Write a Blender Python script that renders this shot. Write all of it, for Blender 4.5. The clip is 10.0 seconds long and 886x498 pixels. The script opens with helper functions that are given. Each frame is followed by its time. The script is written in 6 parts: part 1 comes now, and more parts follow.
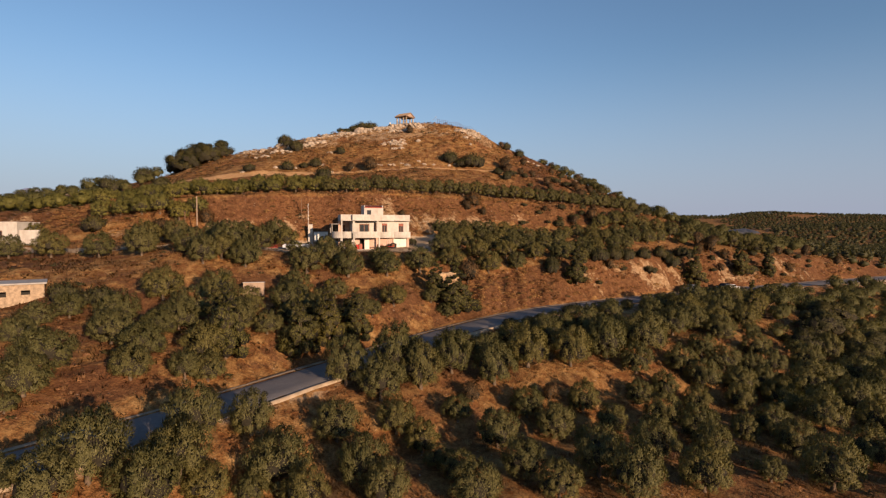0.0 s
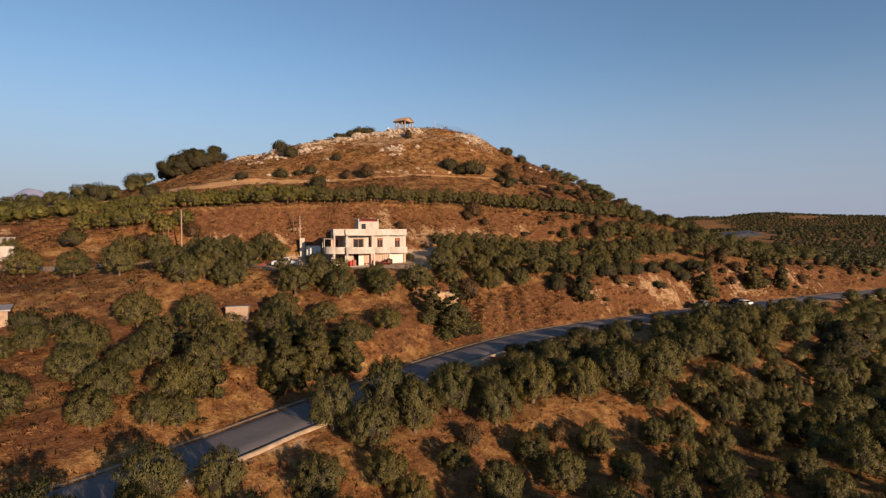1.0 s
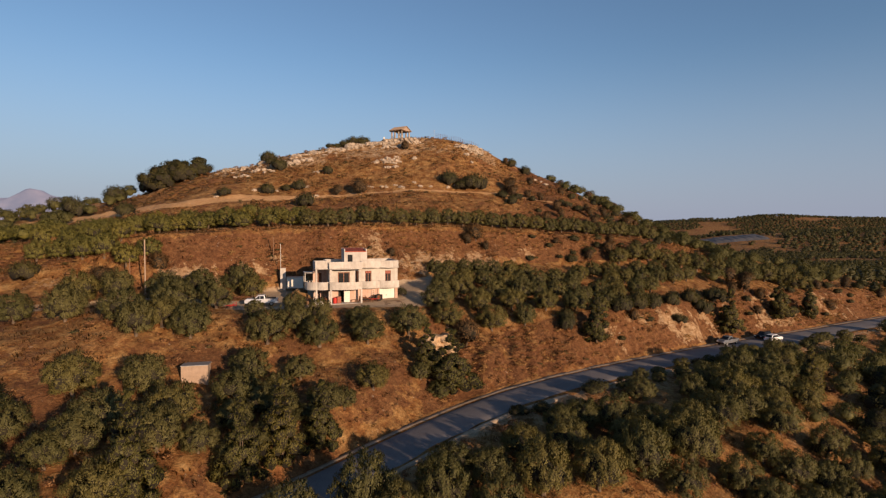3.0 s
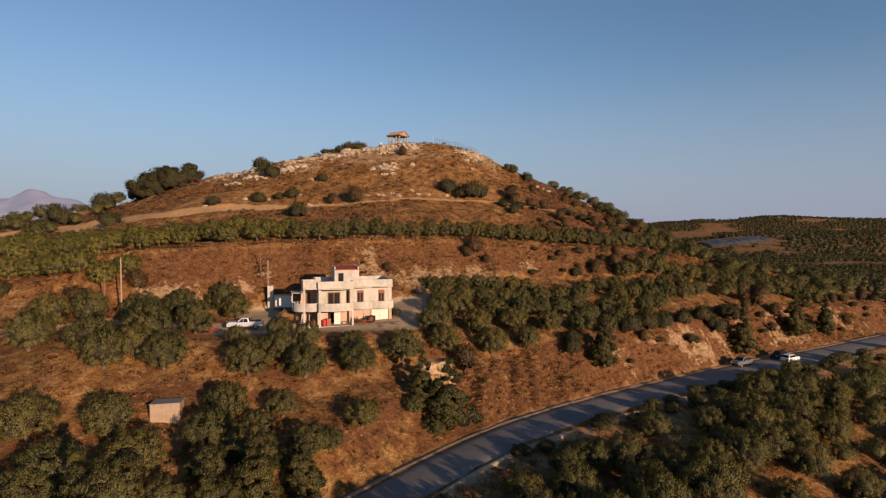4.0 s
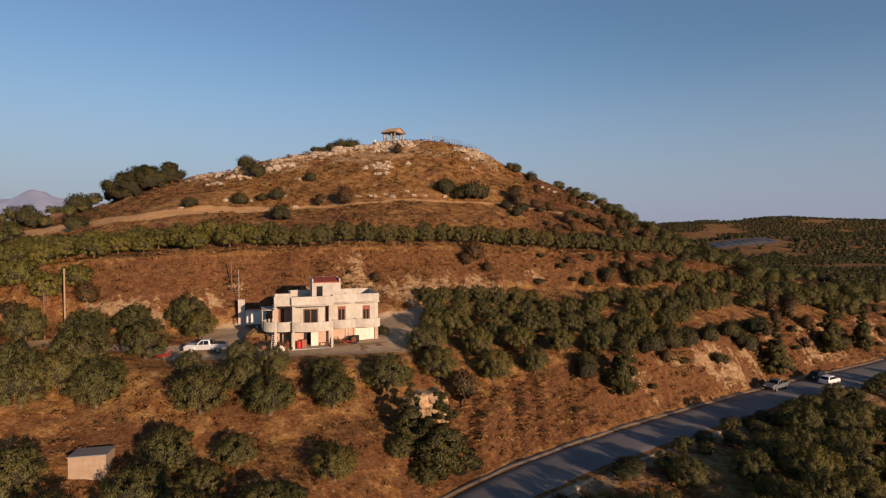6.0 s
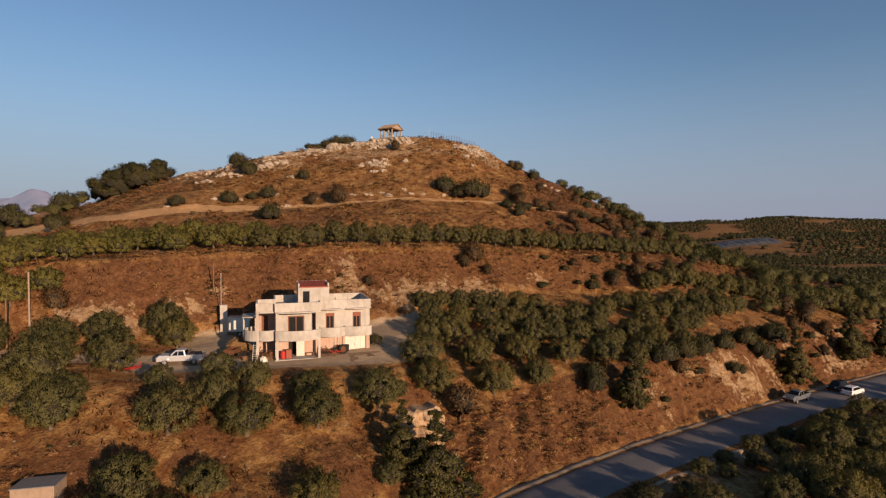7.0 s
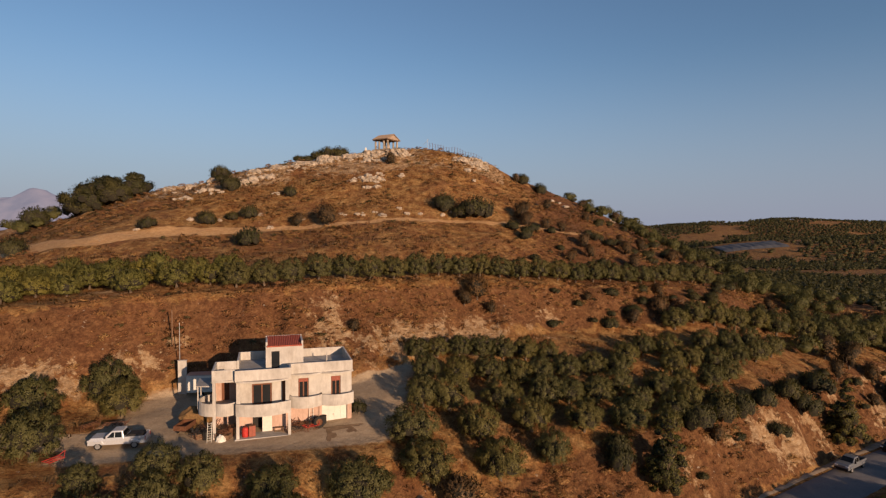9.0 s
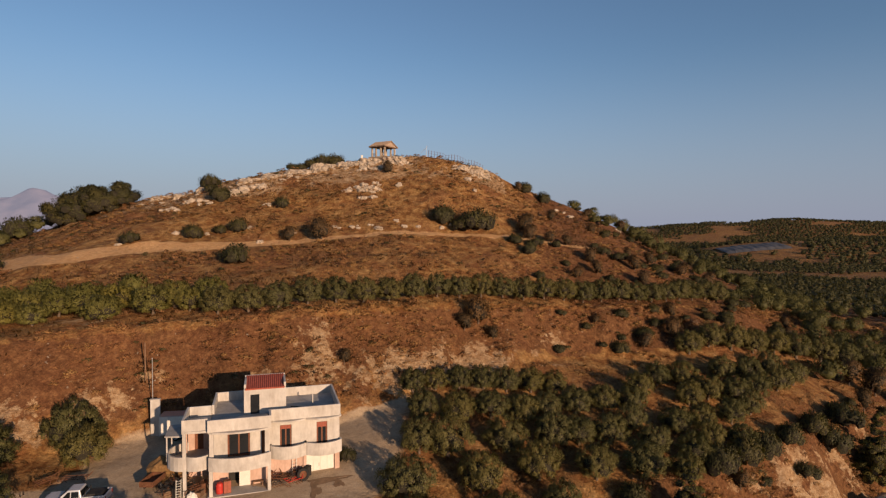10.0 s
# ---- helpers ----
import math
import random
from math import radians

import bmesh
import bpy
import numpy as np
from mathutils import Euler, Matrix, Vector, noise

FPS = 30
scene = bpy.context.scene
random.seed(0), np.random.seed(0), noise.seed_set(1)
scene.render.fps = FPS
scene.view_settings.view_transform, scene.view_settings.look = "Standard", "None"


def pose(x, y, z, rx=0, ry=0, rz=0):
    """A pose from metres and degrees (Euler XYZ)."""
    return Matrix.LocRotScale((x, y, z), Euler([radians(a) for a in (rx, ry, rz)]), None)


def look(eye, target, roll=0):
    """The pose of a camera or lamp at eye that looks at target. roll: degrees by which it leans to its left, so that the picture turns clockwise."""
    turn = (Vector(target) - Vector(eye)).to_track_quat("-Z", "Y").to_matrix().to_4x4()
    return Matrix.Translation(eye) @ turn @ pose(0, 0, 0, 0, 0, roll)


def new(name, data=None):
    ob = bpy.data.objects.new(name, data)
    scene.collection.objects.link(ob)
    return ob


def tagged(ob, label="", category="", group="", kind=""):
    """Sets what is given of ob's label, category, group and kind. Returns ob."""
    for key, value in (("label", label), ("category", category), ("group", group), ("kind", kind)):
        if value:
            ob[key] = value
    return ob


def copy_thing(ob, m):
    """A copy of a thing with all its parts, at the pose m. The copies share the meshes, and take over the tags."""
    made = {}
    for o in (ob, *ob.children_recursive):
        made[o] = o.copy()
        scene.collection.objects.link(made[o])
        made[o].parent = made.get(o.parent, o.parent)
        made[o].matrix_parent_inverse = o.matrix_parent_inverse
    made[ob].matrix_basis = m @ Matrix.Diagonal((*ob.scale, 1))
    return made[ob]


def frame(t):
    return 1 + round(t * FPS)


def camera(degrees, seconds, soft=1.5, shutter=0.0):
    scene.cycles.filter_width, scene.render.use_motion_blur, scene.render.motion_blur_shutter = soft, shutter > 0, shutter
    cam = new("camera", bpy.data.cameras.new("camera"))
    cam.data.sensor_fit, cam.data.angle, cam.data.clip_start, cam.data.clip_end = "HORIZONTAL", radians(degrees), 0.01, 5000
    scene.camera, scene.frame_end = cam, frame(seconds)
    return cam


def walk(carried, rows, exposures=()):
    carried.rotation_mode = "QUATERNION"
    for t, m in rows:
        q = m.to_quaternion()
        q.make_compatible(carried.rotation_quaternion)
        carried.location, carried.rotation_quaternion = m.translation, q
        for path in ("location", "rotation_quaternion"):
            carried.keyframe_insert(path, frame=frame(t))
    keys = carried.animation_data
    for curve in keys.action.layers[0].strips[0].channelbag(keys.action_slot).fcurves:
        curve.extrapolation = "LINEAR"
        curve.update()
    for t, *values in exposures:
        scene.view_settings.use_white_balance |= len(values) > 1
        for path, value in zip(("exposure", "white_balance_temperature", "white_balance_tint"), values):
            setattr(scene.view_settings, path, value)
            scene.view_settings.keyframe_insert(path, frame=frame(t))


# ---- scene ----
cam = camera(75.6, 10.0, 1.2)
METRES, EYE, TILT, LEAN, TURN = 67.0, 4.4, -2.0, 0.0, 0.0
ROWS = [
    (0.0, 0.0, 0.0, 0.0, -0.0, 0.0, -0.0),
    (0.5, 0.0033, 0.0467, 0.0233, 0.04, 0.01, -0.01),
    (1.0, 0.0068, 0.0933, 0.0462, 0.1, 0.01, -0.02),
    (1.5, 0.0102, 0.14, 0.0686, 0.15, 0.01, -0.04),
    (2.0, 0.0142, 0.1862, 0.0917, 0.22, -0.02, -0.05),
    (2.5, 0.0179, 0.23, 0.1128, 0.27, -0.02, -0.07),
    (4.0, 0.0309, 0.3699, 0.1789, 0.41, -0.0, -0.1),
    (4.5, 0.0353, 0.4158, 0.1915, 0.47, 0.04, -0.1),
    (5.0, 0.0389, 0.4618, 0.1943, 0.51, 0.07, -0.1),
    (5.5, 0.0424, 0.508, 0.196, 0.56, 0.07, -0.1),
    (7.0, 0.0527, 0.6461, 0.2027, 0.67, 0.03, -0.17),
    (7.5, 0.0548, 0.6917, 0.2189, 0.7, -0.02, -0.19),
    (8.0, 0.0568, 0.7374, 0.242, 0.75, -0.05, -0.23),
    (8.5, 0.0578, 0.7835, 0.2662, 0.77, -0.07, -0.27),
    (9.0, 0.0589, 0.83, 0.2898, 0.82, -0.07, -0.29),
    (9.5, 0.0596, 0.8769, 0.3137, 0.83, -0.09, -0.3),
    (10.0, 0.061, 0.9233, 0.3376, 0.85, -0.12, -0.28),
]
walk(cam, [(t, pose(0, 0, EYE, TILT, LEAN, TURN) @ pose(METRES * x, METRES * y, METRES * z, 90 + pitch, roll, yaw)) for t, x, y, z, yaw, pitch, roll in ROWS], [(0.0, 0.58, 6350, 14), (2.0, 0.48, 6350, 14), (4.5, 0.38, 6350, 14), (10.0, 0.27, 6350, 14)])

# ---- world, sun, exposure ----
SUN_AZIMUTH, SUN_HEIGHT = radians(144.0), radians(11.0)
world = bpy.data.worlds.new("world")
scene.world = world
world.use_nodes = True
wn = world.node_tree
sky = wn.nodes.new("ShaderNodeTexSky")
sky.sky_type, sky.sun_disc = "NISHITA", False
sky.sun_elevation, sky.sun_rotation = SUN_HEIGHT, SUN_AZIMUTH
sky.altitude, sky.air_density, sky.dust_density, sky.ozone_density = 100.0, 1.0, 0.4, 2.6
background = wn.nodes["Background"]
background.inputs["Strength"].default_value = 0.092
# Evening haze: the sky pales to a dull mauve towards the horizon.
spot = wn.nodes.new("ShaderNodeTexCoord")
axes = wn.nodes.new("ShaderNodeSeparateXYZ")
wn.links.new(spot.outputs["Generated"], axes.inputs[0])
low = wn.nodes.new("ShaderNodeMapRange")
low.interpolation_type = "SMOOTHSTEP"
for key, value in (("From Min", -0.02), ("From Max", 0.30), ("To Min", 0.9), ("To Max", 0.0)):
    low.inputs[key].default_value = value
wn.links.new(axes.outputs["Z"], low.inputs["Value"])
haze = wn.nodes.new("ShaderNodeMix")
haze.data_type = "RGBA"
haze.inputs[7].default_value = (2.50, 2.80, 3.70, 1)
wn.links.new(low.outputs["Result"], haze.inputs[0])
wn.links.new(sky.outputs["Color"], haze.inputs[6])
wn.links.new(haze.outputs[2], background.inputs["Color"])
sun = new("sun", bpy.data.lights.new("sun", "SUN"))
sun.data.energy, sun.data.angle, sun.data.color = 5.0, radians(0.6), (1.0, 0.69, 0.44)
sun_dir = Vector((math.sin(SUN_AZIMUTH) * math.cos(SUN_HEIGHT), math.cos(SUN_AZIMUTH) * math.cos(SUN_HEIGHT), math.sin(SUN_HEIGHT)))
sun.matrix_world = look(sun_dir * 300, (0, 0, 0))


# ---- materials ----
class Nodes:
    """A node material in a few words."""

    def __init__(self, name, rough=0.9, metal=0.0, specular=0.3):
        self.mat = bpy.data.materials.new(name)
        self.mat.use_nodes = True
        self.tree = self.mat.node_tree
        self.bsdf = self.tree.nodes["Principled BSDF"]
        self.bsdf.inputs["Roughness"].default_value = rough
        self.bsdf.inputs["Metallic"].default_value = metal
        self.bsdf.inputs["Specular IOR Level"].default_value = specular
        self.coords = self.add("ShaderNodeTexCoord")
        self.where = self.coords.outputs["Object"]

    def add(self, kind, **values):
        node = self.tree.nodes.new(kind)
        for key, value in values.items():
            node.inputs[key.replace("_", " ")].default_value = value
        return node

    def link(self, a, b):
        self.tree.links.new(a, b)

    def noise(self, scale, detail=4.0, rough=0.6, stretch=None, where=None):
        node = self.add("ShaderNodeTexNoise", Scale=scale, Detail=detail, Roughness=rough)
        source = where or self.where
        if stretch:
            mapping = self.add("ShaderNodeMapping", Scale=stretch)
            self.link(source, mapping.inputs["Vector"])
            source = mapping.outputs["Vector"]
        self.link(source, node.inputs["Vector"])
        return node.outputs["Fac"]

    def ramp(self, fac, stops):
        node = self.add("ShaderNodeValToRGB")
        spots = node.color_ramp.elements
        while len(spots) < len(stops):
            spots.new(0.5)
        for spot, (at, colour) in zip(spots, stops):
            spot.position, spot.color = at, (*colour, 1)
        self.link(fac, node.inputs["Fac"])
        return node.outputs["Color"]

    def step(self, fac, low, high):
        node = self.add("ShaderNodeMapRange")
        node.inputs["From Min"].default_value, node.inputs["From Max"].default_value = low, high
        self.link(fac, node.inputs["Value"])
        return node.outputs["Result"]

    def math(self, kind, a, b):
        node = self.add("ShaderNodeMath")
        node.operation = kind
        for value, slot in zip((a, b), node.inputs):
            if isinstance(value, (int, float)):
                slot.default_value = value
            else:
                self.link(value, slot)
        return node.outputs[0]

    def mix(self, fac, a, b, blend="MIX"):
        node = self.add("ShaderNodeMix")
        node.data_type, node.blend_type = "RGBA", blend
        for value, slot in ((fac, node.inputs[0]), (a, node.inputs[6]), (b, node.inputs[7])):
            if isinstance(value, (int, float)):
                slot.default_value = value
            elif isinstance(value, tuple):
                slot.default_value = (*value, 1)
            else:
                self.link(value, slot)
        return node.outputs[2]

    def base(self, colour):
        if isinstance(colour, tuple):
            self.bsdf.inputs["Base Color"].default_value = (*colour, 1)
        else:
            self.link(colour, self.bsdf.inputs["Base Color"])
        return self

    def bump(self, fac, strength=0.4, distance=0.05):
        node = self.add("ShaderNodeBump", Strength=strength, Distance=distance)
        self.link(fac, node.inputs["Height"])
        self.link(node.outputs["Normal"], self.bsdf.inputs["Normal"])
        return self


def plain(name, colour, rough=0.8, metal=0.0, spread=0.25, scale=3.0, bump=0.2, specular=0.3):
    """One colour with stains and grain at two scales."""
    n = Nodes(name, rough, metal, specular)
    dark, light = tuple(c * (1 - spread) for c in colour), tuple(min(1, c * (1 + spread)) for c in colour)
    big = n.ramp(n.noise(scale, 5), [(0.3, dark), (0.7, light)])
    fine = n.ramp(n.noise(scale * 14, 3), [(0.35, (0.82, 0.82, 0.82)), (0.65, (1, 1, 1))])
    n.base(n.mix(1.0, big, fine, "MULTIPLY"))
    n.bump(n.noise(scale * 10, 4), bump, 0.02)
    return n.mat


def leaf_material(name, dark, light, tip):
    """Foliage: every leaf and every tree takes its own shade."""
    n = Nodes(name, 0.62, 0.0, 0.25)
    leaf = n.add("ShaderNodeNewGeometry").outputs["Random Per Island"]
    tree = n.add("ShaderNodeObjectInfo").outputs["Random"]
    shade = n.ramp(leaf, [(0.0, dark), (0.55, light), (0.9, light), (1.0, tip)])
    hue = n.ramp(tree, [(0.0, (0.64, 0.66, 0.58)), (0.5, (0.82, 0.82, 0.80)), (1.0, (0.98, 0.90, 0.70))])
    n.base(n.mix(1.0, shade, hue, "MULTIPLY"))
    thin = n.add("ShaderNodeBsdfTranslucent")
    n.link(n.mix(1.0, shade, (1.0, 1.05, 0.42), "MULTIPLY"), thin.inputs["Color"])
    both = n.add("ShaderNodeMixShader", Fac=0.2)
    n.link(n.bsdf.outputs[0], both.inputs[1])
    n.link(thin.outputs[0], both.inputs[2])
    n.link(both.outputs[0], n.tree.nodes["Material Output"].inputs["Surface"])
    return n.mat


def ground_material():
    """Dry grass, red earth, pale marl, gravel; the mesh tells where each lies."""
    n = Nodes("dry_hillside", 0.95, 0.0, 0.1)
    n.where = n.add("ShaderNodeNewGeometry").outputs["Position"]
    soil = n.add("ShaderNodeAttribute")
    soil.attribute_name = "soil"
    split = n.add("ShaderNodeSeparateColor")
    n.link(soil.outputs["Color"], split.inputs[0])
    rock, gravel, dirt = split.outputs
    wide, mid, fine = n.noise(0.05, 6, 0.7), n.noise(0.5, 6, 0.75), n.noise(2.6, 5, 0.75)
    grass = n.ramp(mid, [(0.28, (0.125, 0.05, 0.018)), (0.42, (0.27, 0.118, 0.037)), (0.56, (0.46, 0.255, 0.09)), (0.74, (0.63, 0.405, 0.168))])
    red = n.ramp(fine, [(0.3, (0.17, 0.064, 0.026)), (0.7, (0.36, 0.16, 0.07))])
    field = n.mix(n.math("MULTIPLY", n.step(wide, 0.48, 0.62), 0.7), grass, red)
    field = n.mix(0.75, field, n.ramp(fine, [(0.25, (0.4, 0.38, 0.35)), (0.55, (1, 1, 1)), (0.8, (1.25, 1.22, 1.15))]), "MULTIPLY")
    brush = n.math("MULTIPLY", n.step(n.noise(0.16, 6, 0.75), 0.5, 0.66), 0.6)
    field = n.mix(brush, field, n.ramp(fine, [(0.3, (0.07, 0.035, 0.018)), (0.7, (0.17, 0.085, 0.04))]))
    heath = n.ramp(n.noise(1.3, 6, 0.75), [(0.3, (0.085, 0.034, 0.016)), (0.5, (0.17, 0.075, 0.033)), (0.7, (0.30, 0.15, 0.064))])
    grown = n.step(n.math("ADD", soil.outputs["Alpha"], n.math("MULTIPLY", n.math("SUBTRACT", n.noise(0.4, 6, 0.75), 0.5), 2.2)), 0.4, 0.62)
    field = n.mix(n.math("MULTIPLY", grown, 0.85), field, heath)
    marl = n.ramp(n.noise(0.9, 7, 0.75, (1, 1, 2.2)), [(0.25, (0.16, 0.075, 0.034)), (0.42, (0.34, 0.195, 0.092)), (0.56, (0.50, 0.335, 0.18)), (0.72, (0.62, 0.47, 0.30))])
    patch = n.noise(0.42, 8, 0.72, (1, 1, 0.75))
    edge = n.step(n.math("ADD", rock, n.math("MULTIPLY", n.math("SUBTRACT", patch, 0.5), 2.6)), 0.44, 0.56)
    field = n.mix(edge, field, marl)
    stones = n.ramp(n.noise(1.1, 6, 0.7), [(0.3, (0.38, 0.265, 0.155)), (0.7, (0.54, 0.40, 0.25))])
    field = n.mix(n.step(n.math("ADD", gravel, n.math("MULTIPLY", n.math("SUBTRACT", mid, 0.5), 0.7)), 0.4, 0.6), field, stones)
    track = n.ramp(n.noise(1.2, 5), [(0.3, (0.54, 0.285, 0.115)), (0.7, (0.72, 0.43, 0.19))])
    field = n.mix(n.step(n.math("ADD", dirt, n.math("MULTIPLY", n.math("SUBTRACT", mid, 0.5), 0.5)), 0.4, 0.6), field, track)
    speck = n.ramp(n.noise(5.5, 6, 0.8), [(0.3, (0.5, 0.48, 0.45)), (0.5, (1, 1, 1)), (0.72, (1.3, 1.27, 1.2))])
    field = n.mix(0.65, field, speck, "MULTIPLY")
    pebbles = n.step(n.noise(1.7, 3, 0.6), 0.69, 0.72)
    field = n.mix(n.math("MULTIPLY", pebbles, 0.7), field, (0.50, 0.41, 0.30))
    mottle = n.ramp(n.noise(0.75, 8, 0.78), [(0.32, (0.42, 0.38, 0.35)), (0.47, (0.82, 0.78, 0.75)), (0.6, (1.06, 1.04, 1.0)), (0.74, (1.4, 1.36, 1.25))])
    worn = n.math("MULTIPLY", n.math("SUBTRACT", 1.0, n.math("MAXIMUM", gravel, dirt)), 0.75)
    field = n.mix(worn, field, n.mix(1.0, field, mottle, "MULTIPLY"))
    n.base(n.mix(1.0, field, (0.80, 0.84, 0.90), "MULTIPLY"))
    relief = n.math("ADD", n.math("MULTIPLY", mid, 1.5), n.math("MULTIPLY", fine, 0.5))
    relief = n.math("MULTIPLY", relief, n.math("SUBTRACT", 1.0, n.math("MULTIPLY", gravel, 0.85)))
    n.bump(relief, 0.9, 0.5)
    return n.mat


def asphalt_material():
    n = Nodes("worn_asphalt", 0.85, 0.0, 0.25)
    n.where = n.add("ShaderNodeNewGeometry").outputs["Position"]
    tone = n.ramp(n.noise(0.25, 6, 0.7), [(0.3, (0.15, 0.14, 0.135)), (0.7, (0.225, 0.207, 0.195))])
    grit = n.ramp(n.noise(9, 3), [(0.3, (0.75, 0.75, 0.75)), (0.7, (1.1, 1.1, 1.1))])
    n.base(n.mix(1.0, tone, grit, "MULTIPLY")).bump(n.noise(12, 3), 0.3, 0.02)
    return n.mat


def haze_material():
    """Rock and scrub, the haze of the air put into the colour and a faint glow."""
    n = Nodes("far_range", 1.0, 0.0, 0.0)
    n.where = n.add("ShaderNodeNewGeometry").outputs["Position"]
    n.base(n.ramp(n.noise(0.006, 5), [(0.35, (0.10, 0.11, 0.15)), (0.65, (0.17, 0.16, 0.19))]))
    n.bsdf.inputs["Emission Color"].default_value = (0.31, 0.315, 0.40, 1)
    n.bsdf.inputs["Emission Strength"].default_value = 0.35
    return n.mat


HAZE = haze_material()
GROUND, ASPHALT = ground_material(), asphalt_material()
OLIVE = leaf_material("olive_leaves", (0.088, 0.082, 0.027), (0.142, 0.131, 0.046), (0.21, 0.188, 0.074))
PALE_OLIVE = leaf_material("pale_olive_leaves", (0.125, 0.117, 0.028), (0.195, 0.178, 0.045), (0.27, 0.24, 0.072))
SHRUB = leaf_material("scrub_leaves", (0.046, 0.044, 0.015), (0.08, 0.075, 0.027), (0.125, 0.11, 0.045))
HEATH = leaf_material("brown_heath", (0.20, 0.092, 0.042), (0.32, 0.165, 0.075), (0.44, 0.255, 0.12))
DRY = leaf_material("dry_scrub", (0.055, 0.036, 0.018), (0.14, 0.085, 0.038), (0.24, 0.145, 0.068))
PINE = leaf_material("pine_needles", (0.075, 0.072, 0.018), (0.125, 0.115, 0.031), (0.19, 0.165, 0.05))
STRAW = leaf_material("dry_grass", (0.24, 0.135, 0.055), (0.38, 0.225, 0.092), (0.52, 0.34, 0.15))
GRAVEL = plain("pale_gravel", (0.36, 0.275, 0.185), 0.95, spread=0.3, scale=1.2, bump=0.8)
# Near-black colour standing in for the shade inside the crowns.
CROWN_SHADE = plain("tangled_twigs", (0.026, 0.022, 0.013), 0.95, spread=0.4, scale=5, bump=0.8)
BARK = plain("olive_bark", (0.13, 0.095, 0.065), 0.95, spread=0.4, scale=4, bump=0.8)


# ---- the lie of the land ----
def vnoise(x, y, size, seed=0):
    """Smooth value noise between -1 and 1, for arrays."""
    x, y = np.asarray(x, float) / size, np.asarray(y, float) / size
    i, j = np.floor(x), np.floor(y)
    fx, fy = x - i, y - j
    fx, fy = fx * fx * (3 - 2 * fx), fy * fy * (3 - 2 * fy)

    def corner(a, b):
        v = np.sin(a * 127.1 + b * 311.7 + seed * 74.7) * 43758.5453
        return (v - np.floor(v)) * 2 - 1

    low = corner(i, j) * (1 - fx) + corner(i + 1, j) * fx
    high = corner(i, j + 1) * (1 - fx) + corner(i + 1, j + 1) * fx
    return low * (1 - fy) + high * fy


def fbm(x, y, size, octaves=4, seed=0):
    return sum(vnoise(x, y, size / 2**k, seed + k) * 0.55**k for k in range(octaves))


# Break lines of the slope from the valley up, each as x, y, z along it.
VALLEY = [(-110, -125, -18), (-60, -35, -17), (-30, 25, -16.8), (-14, 47, -17.3), (0, 58, -18), (14, 66, -19.3), (25, 71, -19), (40, 76, -20), (70, 95, -19), (110, 130, -20), (230, 190, -21)]
BANK_HEAD = [(-110, -105, -16), (-60, -20, -15.3), (-30, 32, -14.8), (-14, 55, -14.4), (0, 70, -14.2), (14, 76, -14.6), (25, 81, -13.8), (40, 90, -13.2), (70, 114, -13.0), (110, 150, -14), (230, 222, -17)]
ROAD = [(-110, -62, -14.5), (-60, 9, -14), (-36, 45.5, -13.6), (-30, 52.5, -13.4), (-24, 61, -13.2), (-17, 72, -12.9), (-11, 80, -12.6), (-5, 88, -12.2), (4.7, 98.6, -11.4), (12, 104.2, -10.8), (21, 110.4, -10.4), (30, 117, -10.4), (41, 124.4, -10.4), (60, 136.9, -10.4), (81, 149.6, -10.6), (111, 169, -11), (230, 246, -13)]
ROAD_CUT = [(-110, -50, -11), (-60, 24, -10.5), (-36, 57, -10.3), (-24, 73, -9.3), (-17, 80, -9), (-10, 90, -7.8), (-4, 98, -7.2), (0, 107, -6), (8, 112.5, -5.3), (15, 117.5, -4.7), (22, 121, -3.6), (26, 122.5, -2.4), (32, 126, -2.6), (38, 128.5, -2.9), (48, 135.5, -3), (60, 143.5, -3), (76, 156, -2.5), (111, 178, -4), (230, 255, -12)]
LOW_TERRACE = [(-110, 20, -6), (-60, 60, -7), (-43, 77, -6.3), (-30, 86, -6), (-17, 95, -6.5), (-5, 103, -5), (0, 109, -4.6), (8, 114, -4.2), (15, 119, -3.8), (25, 124.5, -1.9), (32, 128, -2.1), (60, 146, -2), (76, 158.5, -1.5), (111, 181, -3.2), (230, 257, -12)]
YARD_EDGE = [(-110, 110, 2), (-62, 106, 0.7), (-51, 100, 0.8), (-42, 96, 0.4), (-30, 103, 0.1), (-22, 106, -0.1), (-10, 108.5, -0.2), (-2, 110.5, -0.6), (3, 113.5, -2), (8, 117, -2.6), (15, 121.5, -2.4), (25, 127, -1.5), (32, 131, -1.5), (60, 149, -0.8), (76, 163, 0), (111, 186, -2.5), (230, 262, -12)]
YARD_BACK = [(-110, 118, 3), (-60, 112, 2), (-40, 117, 1.5), (-30, 127, 1), (-20, 127, 0.8), (-10, 128, 1), (-4, 133, 3), (5, 140, 4), (15, 147, 4.5), (30, 153, 4.5), (52, 156, 4), (75, 171, 1.5), (111, 195, -1), (230, 268, -12)]
SCARP_HEAD = [(-110, 141, 8), (-60, 122.5, 10.6), (-46, 126, 11.6), (-38, 130.5, 12.2), (-18, 138.5, 13.2), (4, 152, 13), (25, 158, 11.5), (40, 165, 11), (52, 174, 10.5), (72, 188, 8), (111, 215, 0), (230, 285, -11)]
ROW_BACK = [(-110, 163, 9.5), (-69, 149, 12.2), (-38, 142, 13.6), (-18, 147.5, 14.4), (4, 160, 14.5), (25, 166, 13), (40, 172, 12.5), (52, 181, 12), (72, 197, 8.5), (111, 225, 0), (230, 292, -11)]
